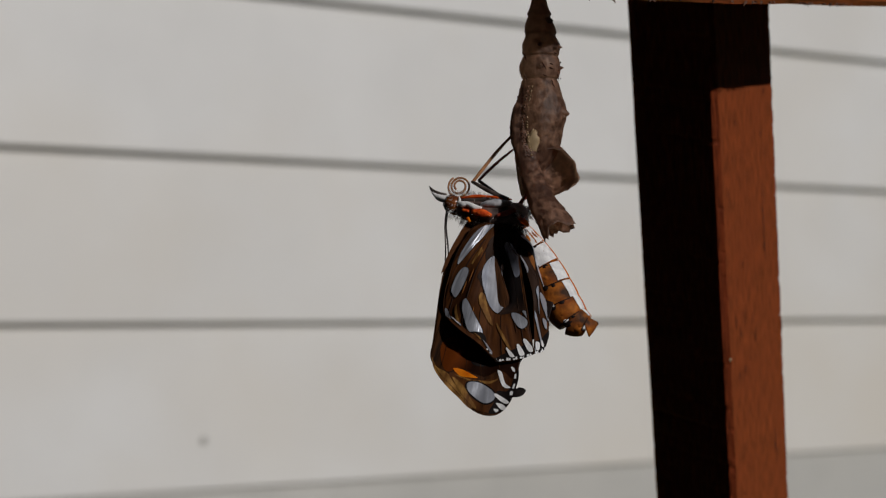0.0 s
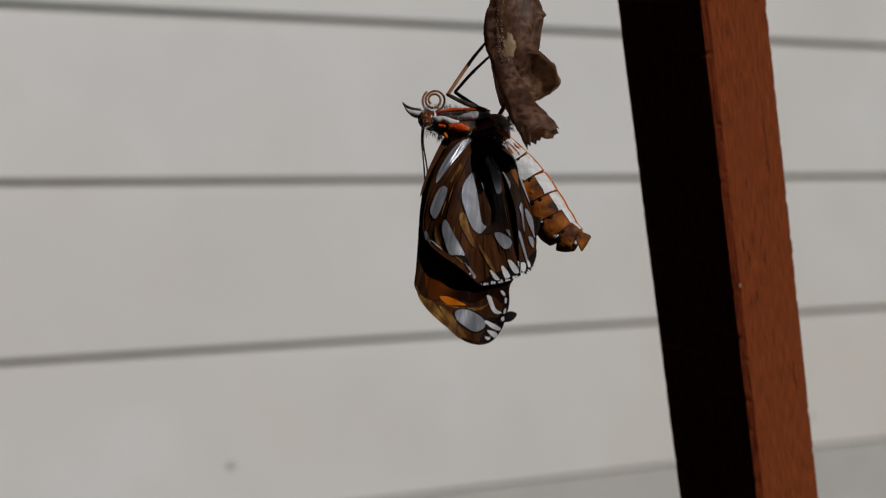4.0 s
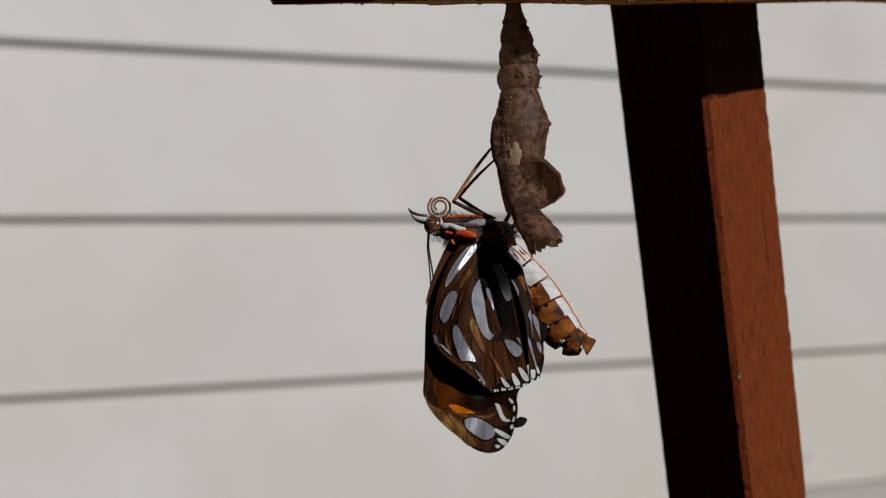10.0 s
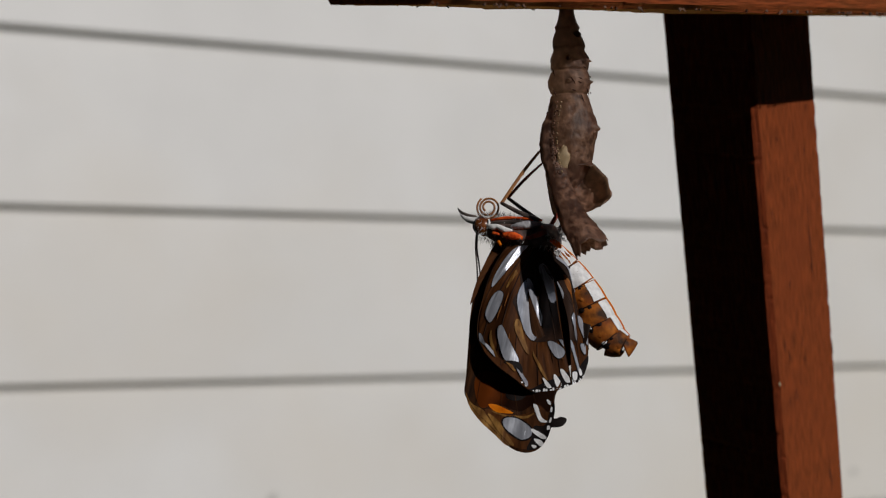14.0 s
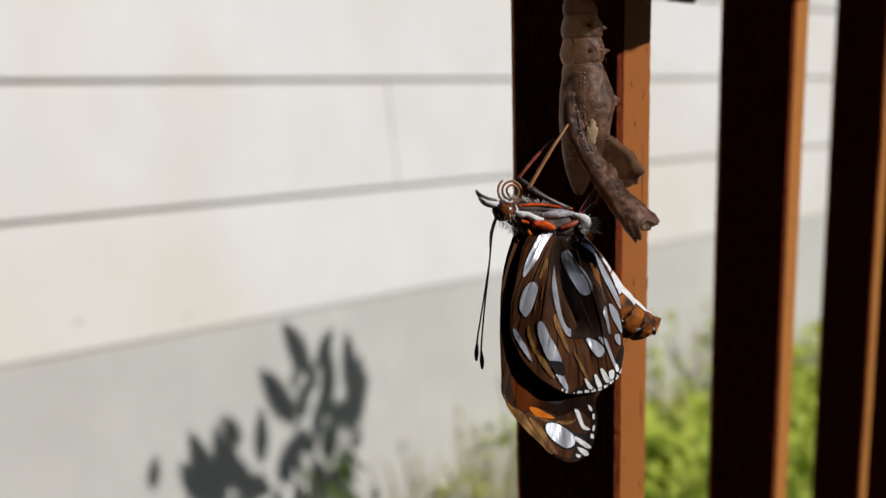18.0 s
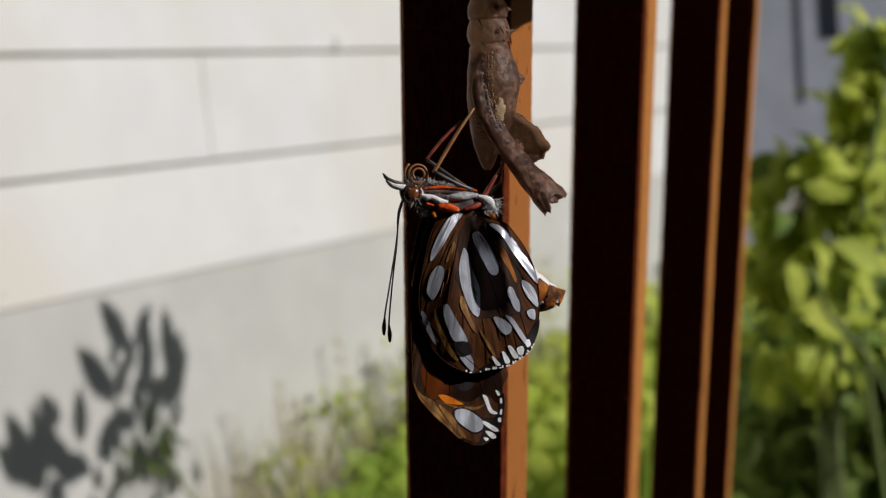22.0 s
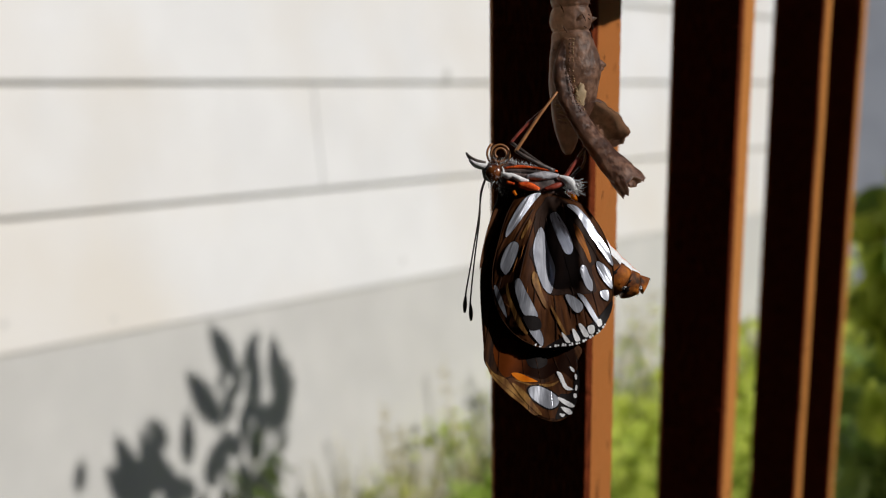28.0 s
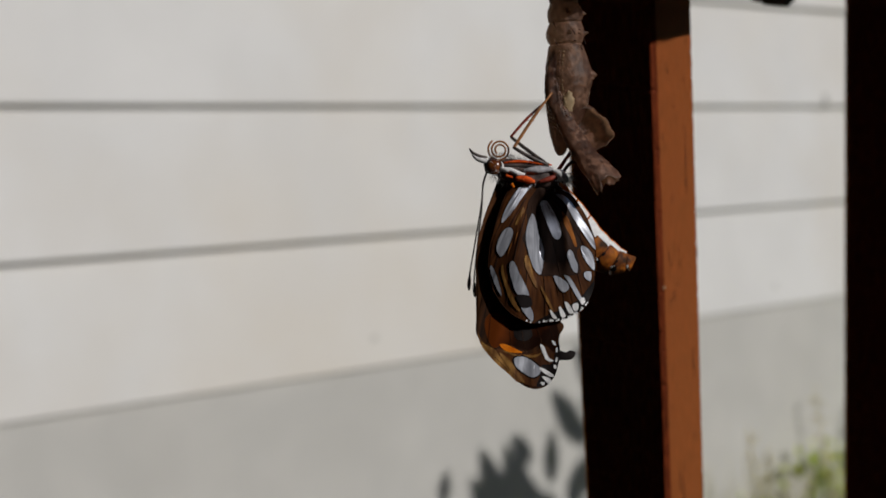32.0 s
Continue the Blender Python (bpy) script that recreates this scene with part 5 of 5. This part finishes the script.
# seed heads on tall dry stalks
rnd = random.Random(5)
for i in range(16):
    x, y, h = rnd.uniform(2.1, 3.2), rnd.uniform(1.27, 1.345), rnd.uniform(0.40, 0.56)
    st = tagged(new("grass_stalk"), "thin dry grass stalk with a loose seed head", "grass stalk", group="dry stalks by the wall")
    st.location = (x, y, -0.02)
    lean = Vector((rnd.uniform(-0.12, 0.12), rnd.uniform(-0.05, 0.05), 0))
    line = smooth_line([(0, 0, 0), tuple(lean * 0.3 + Vector((0, 0, h * 0.6))), tuple(lean + Vector((0, 0, h)))], 6)
    part("stalk", tube(bmesh.new(), line, [0.0016 - 0.0009 * k / 12 for k in range(13)], 5), STRAW, st)
    bm = bmesh.new()
    for k in range(26):
        f = rnd.uniform(0.68, 1)
        p = Vector(line[int(f * 12)])
        q = p + Vector((rnd.uniform(-1, 1), rnd.uniform(-1, 1), rnd.uniform(0, 1.2))) * 0.022
        tube(bm, [p, (p + q) / 2, q], [0.0004, 0.0009, 0.0002], 4)
    tagged(part("seed_head", bm, STRAW, st), kind="stuff")

# ---- a leafy shrub beside the path of the light, which throws its shadow on the footing ----
tree = tagged(new("leafy_shrub"), "upright shrub with broad pointed leaves standing on the soil", "shrub")
KS = 1.12  # how far it stands before the wall, in metres
# foot and tip of each leaf in the shadow on the footing: along the wall, up
SPRAY = [
    (1.831, -0.331, 1.781, -0.263), (1.785, -0.387, 1.726, -0.319), (1.848, -0.326, 1.886, -0.281), (1.864, -0.391, 1.878, -0.307),
    (1.931, -0.383, 1.922, -0.294), (1.911, -0.409, 1.955, -0.333), (1.801, -0.380, 1.809, -0.349), (1.835, -0.424, 1.850, -0.369),
    (1.855, -0.519, 1.824, -0.450), (1.896, -0.528, 1.898, -0.446), (1.799, -0.516, 1.781, -0.479), (1.972, -0.545, 1.971, -0.515),
    (1.904, -0.398, 1.850, -0.432), (1.790, -0.345, 1.801, -0.319), (1.842, -0.497, 1.902, -0.480), (1.787, -0.396, 1.775, -0.352),
    (1.803, -0.391, 1.817, -0.346), (1.826, -0.359, 1.841, -0.320), (1.925, -0.406, 1.966, -0.355), (1.861, -0.390, 1.926, -0.400),
    (1.924, -0.418, 1.956, -0.386), (1.782, -0.407, 1.832, -0.433)]
LOW_SPRAY = [
    (1.711, -0.433, 1.716, -0.368), (1.673, -0.398, 1.635, -0.364), (1.644, -0.455, 1.620, -0.377), (1.691, -0.483, 1.649, -0.416),
    (1.751, -0.468, 1.773, -0.417), (1.628, -0.478, 1.609, -0.412), (1.728, -0.473, 1.673, -0.450), (1.740, -0.503, 1.736, -0.474),
    (1.614, -0.475, 1.573, -0.379), (1.666, -0.504, 1.643, -0.468), (1.589, -0.460, 1.550, -0.409), (1.492, -0.426, 1.502, -0.389),
    (1.744, -0.463, 1.781, -0.419), (1.572, -0.439, 1.614, -0.425), (1.641, -0.452, 1.678, -0.436), (1.608, -0.424, 1.647, -0.393),
    (1.659, -0.444, 1.646, -0.397)]
rnd = random.Random(77)
SMALL = []
for i in range(34):
    x, z = rnd.uniform(1.56, 1.94), rnd.uniform(-0.56, -0.36)
    if z > -0.36 - 0.5 * abs(x - 1.84) - 0.02:
        continue
    a = rnd.uniform(0.3, 2.6)
    SMALL.append((x, z, x + 0.035 * math.cos(a), z + 0.04 * math.sin(a)))
off = Vector((0.008, 0, 0)) + SUN * (KS / SUN.dot(Vector((0, -1, 0))))
for xa, za, xb, zb in SPRAY + LOW_SPRAY + SMALL:
    a, b = Vector((xa, WALL, za + UP)) + off, Vector((xb, WALL, zb + UP)) + off
    d = (b - a).normalized()
    n = (SUN - d * SUN.dot(d)).normalized()
    V, F = [], []
    add_leaf(V, F, Matrix.Translation(a) @ Matrix((d.cross(n), d, n)).transposed().to_4x4(), (b - a).length * 1.15, 0.012 + 0.38 * (b - a).length, 0.02)
    raw("leaf", V, F, LEAFDARK, tree)
low = Vector((1.72, WALL, UP - 0.74)) + off
low.z = -0.02
for xa, za in ((1.80, -0.32), (1.86, -0.36), (1.91, -0.38), (1.66, -0.42), (1.62, -0.46), (1.75, -0.47)):
    e = Vector((xa, WALL, za + UP)) + off
    part("twig", tube(bmesh.new(), smooth_line([low, low * 0.45 + e * 0.55 + Vector((0.02, 0, 0)), e], 6), [0.006 - 0.004 * k / 12 for k in range(13)], 6), STEM, tree)
# ---- a butterfly that crosses the yard ----
visitor = tagged(new("flying_butterfly"), "bright orange butterfly in flight across the yard", "butterfly")
part("body", tube(bmesh.new(), [Vector((0, -0.012, 0)), Vector((0, -0.004, 0)), Vector((0, 0.006, 0.001)), Vector((0, 0.013, 0.001))], [0.0012, 0.0022, 0.0024, 0.001], 8), THORAX, visitor)
wings = []
for side in (-1, 1):
    V, F = [], []
    k = 0
    for (pts) in ([(0, 0.008), (0.012, 0.020), (0.032, 0.022), (0.036, 0.014), (0.026, 0.003), (0.004, 0.0)], [(0.003, 0.001), (0.02, 0.001), (0.025, -0.010), (0.014, -0.019), (0.004, -0.008)]):
        loop = smooth_loop(pts, 4)
        V.extend([(side * 0.87 * float(x), 0.87 * float(y), 0.0 if k == 0 else -0.0004) for x, y in loop])
        F.append(tuple(range(k, k + len(loop))) if side > 0 else tuple(range(k, k + len(loop)))[::-1])
        k = len(V)
    wings.append(raw("wing", V, F, FLAME, visitor, smooth=False))


def motions():
    # the fresh butterfly sways and turns on its legs
    walk(fly, [(t, HANG @ pose(x / 1000, y / 1000, z / 1000, rx, ry, rz)) for t, rx, ry, rz, x, y, z in (
        (0, -15.3, -0.7, 2.9, -0.15, 0.22, 0.65),
        (0.5, -15.7, -0.8, 2.3, -0.07, 0.23, 0.68),
        (1, -15.5, -0.6, 2.2, 0.02, 0.24, 0.69),
        (1.5, -14.9, -1.4, 0.9, 0.07, 0.23, 0.67),
        (2, -14.6, -1.1, 1.4, 0.03, 0.18, 0.67),
        (2.5, -13.0, -1.0, 2.4, -0.01, 0.13, 0.69),
        (3, -10.0, 1.0, 2.0, -0.14, 0.06, 0.74),
        (3.5, -10.9, 0.2, 2.0, -0.11, 0.06, 0.73),
        (5.5, -11.2, -0.3, 3.3, -0.25, -0.06, 0.69),
        (6, -10.4, -0.1, 3.7, -0.22, -0.05, 0.70),
        (6.5, -10.1, -0.2, 3.8, -0.19, -0.02, 0.72),
        (7, -10.6, -1.5, 7.6, -0.11, 0.02, 0.74),
        (7.5, -10.7, -1.4, 6.5, -0.14, 0.03, 0.74),
        (8, -11.8, -0.8, 6.1, -0.18, 0.04, 0.76),
        (8.5, -10.7, -1.1, 5.7, -0.22, 0.03, 0.69),
        (9, -10.3, -1.5, 5.8, -0.20, 0.04, 0.65),
        (9.5, -10.5, -1.5, 6.4, -0.23, 0.04, 0.65),
        (10, -10.0, -0.9, 5.4, -0.27, 0.03, 0.68),
        (10.5, -10.4, -1.1, 4.6, -0.29, 0.03, 0.69),
        (11, -10.2, -1.1, 4.8, -0.27, 0.04, 0.72),
        (11.5, -10.3, -0.9, 3.4, -0.25, 0.04, 0.71),
        (12, -9.6, -0.6, 3.5, -0.25, 0.03, 0.71),
        (12.5, -8.5, -0.7, 1.8, -0.23, 0.03, 0.70),
        (13, -9.3, -1.0, 1.8, -0.18, 0.05, 0.77),
        (13.5, -8.7, -1.0, 1.3, -0.24, 0.04, 0.74),
        (14, -8.0, -1.0, 3.2, -0.28, 0.02, 0.67),
        (14.5, -8.3, -1.2, 1.9, -0.28, 0.03, 0.64),
        (16.5, -12.2, 3.2, 8.6, 0.03, -0.55, -0.30),
        (17, -8.4, 2.9, 7.3, -0.03, -1.45, -0.37),
        (17.5, -10.5, 4.1, 8.4, -0.10, -2.20, -0.18),
        (18, -4.6, 3.3, 6.3, -0.43, -2.81, -0.26),
        (18.5, -0.3, 2.1, 16.9, -0.74, -2.95, -0.52),
        (19, 1.9, 2.6, 9.2, -0.87, -3.10, -0.74),
        (19.5, 1.3, 2.0, 4.1, -0.93, -3.19, -0.85),
        (20, 0.2, 2.4, 2.1, -1.03, -3.25, -0.91),
        (20.5, -0.0, 2.4, 1.5, -1.01, -3.31, -0.89),
        (21, -0.5, 2.6, 0.5, -1.05, -3.35, -0.88),
        (21.5, -0.9, 2.9, 0.0, -1.10, -3.39, -0.87),
        (22, -0.1, 3.0, -1.0, -1.13, -3.42, -0.87),
        (22.5, 0.4, 3.1, -2.2, -1.11, -3.45, -0.85),
        (23, -1.5, 3.9, -2.2, -1.14, -3.47, -0.80),
        (23.5, 0.0, 4.1, -4.8, -1.25, -3.50, -0.99),
        (24, -0.7, 4.5, -5.7, -1.32, -3.53, -1.04),
        (24.5, -0.9, 5.5, -6.1, -1.35, -3.55, -1.10),
        (25, -2.5, 3.0, -5.6, -1.42, -3.55, -1.21),
        (25.5, -2.1, 2.6, -7.0, -1.50, -3.52, -1.29),
        (27.5, 0.4, 2.8, -10.2, -1.04, -3.24, -1.14),
        (28, -5.1, 3.9, -5.2, -0.76, -3.22, -0.79),
        (28.5, -1.2, 3.3, -6.8, -0.67, -3.20, -0.71),
        (29, -0.9, 3.0, -6.2, -0.57, -3.18, -0.59),
        (29.5, -0.7, 2.2, -6.5, -0.42, -3.16, -0.53),
        (30, -0.8, 1.7, -4.5, -0.25, -3.14, -0.23),
        (30.5, 0.6, 2.7, -3.4, -0.31, -3.06, 0.04),
        (31, 1.2, 2.1, 0.2, -0.11, -3.03, 0.11),
        (31.5, -0.6, 1.3, 4.3, 0.08, -3.02, 0.11),
        (32, 2.0, 2.6, 5.0, 0.06, -3.00, -0.03),
    )])
    # the abdomen lifts
    chain, early = Matrix(), Matrix()
    for seg, p, bend, hook in zip(abdomen, abd, (0, 0, -4, -10, -12, -10, -8), (0, 0, 0, 2, -6, -14, -18)):
        joint = Matrix.Translation(mm(*p))
        chain = chain @ joint @ pose(0, 0, 0, 0, bend, 0) @ joint.inverted()
        early = early @ joint @ pose(0, 0, 0, 0, hook, 0) @ joint.inverted()
        walk(seg, [(0, early), (14.5, early), (16.5, chain), (32, chain)])
    # the feelers swing out
    neck = Matrix.Translation(mm(-9.2, 0, -3.6))
    for ant in antennae:
        walk(ant, [(t, neck @ pose(0, 0, 0, rx, ry, 0) @ neck.inverted()) for t, rx, ry in ((0, 6, -8), (14.5, 6, -7), (17, 0, -1), (19, 0, 0), (32, 0, 0))])
    # the wings spread and slide as they fill, each about its root
    root = Matrix.Translation((-0.0065, -0.001, -0.0065))
    walk(hind, [(t, Matrix.Translation((x / 1000, 0, z / 1000)) @ root @ pose(0, 0, 0, 0, ry, rz) @ root.inverted()) for t, x, z, ry, rz in (
        (0, -0.00, -0.80, -2.5, -0.2),
        (7, -0.00, -0.60, -0.8, 0.2),
        (13, 0.20, -0.38, 0.5, 5.4),
        (14.5, 0.20, -0.38, 0.5, 5.4),
        (17, -0.46, 0.10, 1.6, 7.5),
        (19, 0.21, 0.10, 0.6, -2.4),
        (24, 0.19, -0.28, -1.6, -4.8),
        (29, -0.12, -0.09, 0.6, -4.8),
        (30, -0.41, 0.04, 0.8, -5.6),
        (32, -0.45, 0.18, 1.6, 0.9),
    )])
    # the lower flap stays tucked under until the wing is dry
    end = on(near_hind, *TUCK[1])
    fold = (end - on(near_hind, *TUCK[0])).normalized()
    under = Matrix.Translation(end)
    walk(flap, [(t, Matrix.Translation((x / 1000, 0, z / 1000)) @ root @ pose(0, 0, 0, 0, ry, rz) @ root.inverted() @ under @ Matrix.Rotation(radians(a), 4, fold) @ under.inverted()) for t, x, z, ry, rz, a in (
        (0, -0.00, -0.80, -2.5, -0.2, -62),
        (7, -0.00, -0.60, -0.8, 0.2, -60),
        (13, 0.20, -0.38, 0.5, 5.4, -50),
        (14.5, 0.20, -0.38, 0.5, 5.4, -45),
        (17, -0.46, 0.10, 1.6, 7.5, -25),
        (19, 0.21, 0.10, 0.6, -2.4, -8),
        (24, 0.19, -0.28, -1.6, -4.8, 0),
        (29, -0.12, -0.09, 0.6, -4.8, 0),
        (30, -0.41, 0.04, 0.8, -5.6, 0),
        (32, -0.45, 0.18, 1.6, 0.9, 0),
    )])
    # the lobe goes with the hindwing and unfolds along the crease
    low = on(near_hind, *CREASE[1])
    axis = (low - on(near_hind, *CREASE[0])).normalized()
    hinge = Matrix.Translation(low)
    walk(lobe, [(t, Matrix.Translation((x / 1000, 0, z / 1000)) @ root @ pose(0, 0, 0, 0, ry, rz) @ root.inverted() @ hinge @ Matrix.Rotation(radians(a), 4, axis) @ hinge.inverted()) for t, x, z, ry, rz, a in (
        (0, -0.00, -0.80, -2.5, -0.2, -52),
        (7, -0.00, -0.60, -0.8, 0.2, -50),
        (13, 0.20, -0.38, 0.5, 5.4, -45),
        (14.5, 0.20, -0.38, 0.5, 5.4, -40),
        (17, -0.46, 0.10, 1.6, 7.5, -22),
        (19, 0.21, 0.10, 0.6, -2.4, -8),
        (24, 0.19, -0.28, -1.6, -4.8, 0),
        (29, -0.12, -0.09, 0.6, -4.8, 0),
        (30, -0.41, 0.04, 0.8, -5.6, 0),
        (32, -0.45, 0.18, 1.6, 0.9, 0),
    )])
    root = Matrix.Translation((-0.008, -0.0002, -0.006))
    walk(tail, [(t, pose(x / 1000, 0, z / 1000)) for t, x, z in ((0, 0, 0), (14.5, 0, 0), (17, -1.8, 0), (29, -2.2, -0.6), (31, -0.8, -0.6), (32, 0.2, -0.8))])
    for w in (fore, far):
        walk(w, [(t, Matrix.Translation((x / 1000, 0, z / 1000)) @ root @ pose(0, 0, 0, 0, ry, rz) @ root.inverted()) for t, x, z, ry, rz in (
        (0, 1.07, 0.59, 1.0, 1.8),
        (7, 0.85, 0.44, 0.2, 2.7),
        (13, 0.49, 0.26, 0.1, 0.2),
        (14.5, 0.49, 0.26, 0.1, 0.2),
        (17, 0.28, 0.82, 2.7, -0.1),
        (19, 1.71, 0.42, 4.8, 3.7),
        (24, 0.82, -0.99, 0.5, 0.8),
        (29, -0.95, -1.03, -2.8, 0.1),
        (30, -1.35, -0.95, -3.2, -0.3),
        (32, -0.69, -0.71, 0.4, -0.0),
        )])
    # the visitor drops in from above, crosses and leaves behind the slats
    track = [(0, 0.950, 1.100, 2.600), (28.6, 1.020, 0.990, 1.650), (28.8, 1.105, 0.930, 1.090), (28.9, 1.140, 0.884, 0.944), (29, 1.189, 0.820, 0.851), (29.1, 1.239, 0.739, 0.816), (29.2, 1.298, 0.615, 0.821), (29.4, 1.350, 0.598, 0.952), (29.8, 1.500, 0.600, 1.900), (32, 1.700, 0.600, 2.800)]
    walk(visitor, [(t, pose(x, y, z, -12, 12, -60)) for t, x, y, z in track])
    for w, side in zip(wings, (-1, 1)):
        walk(w, [(t, pose(0, 0, 0, 0, side * a, 0)) for t, a in ((0, -20), (28.7, 20), (28.8, -40), (28.9, -48), (29.0, 20), (29.1, 4), (29.2, -40), (29.4, 25), (32, -20))])


motions()
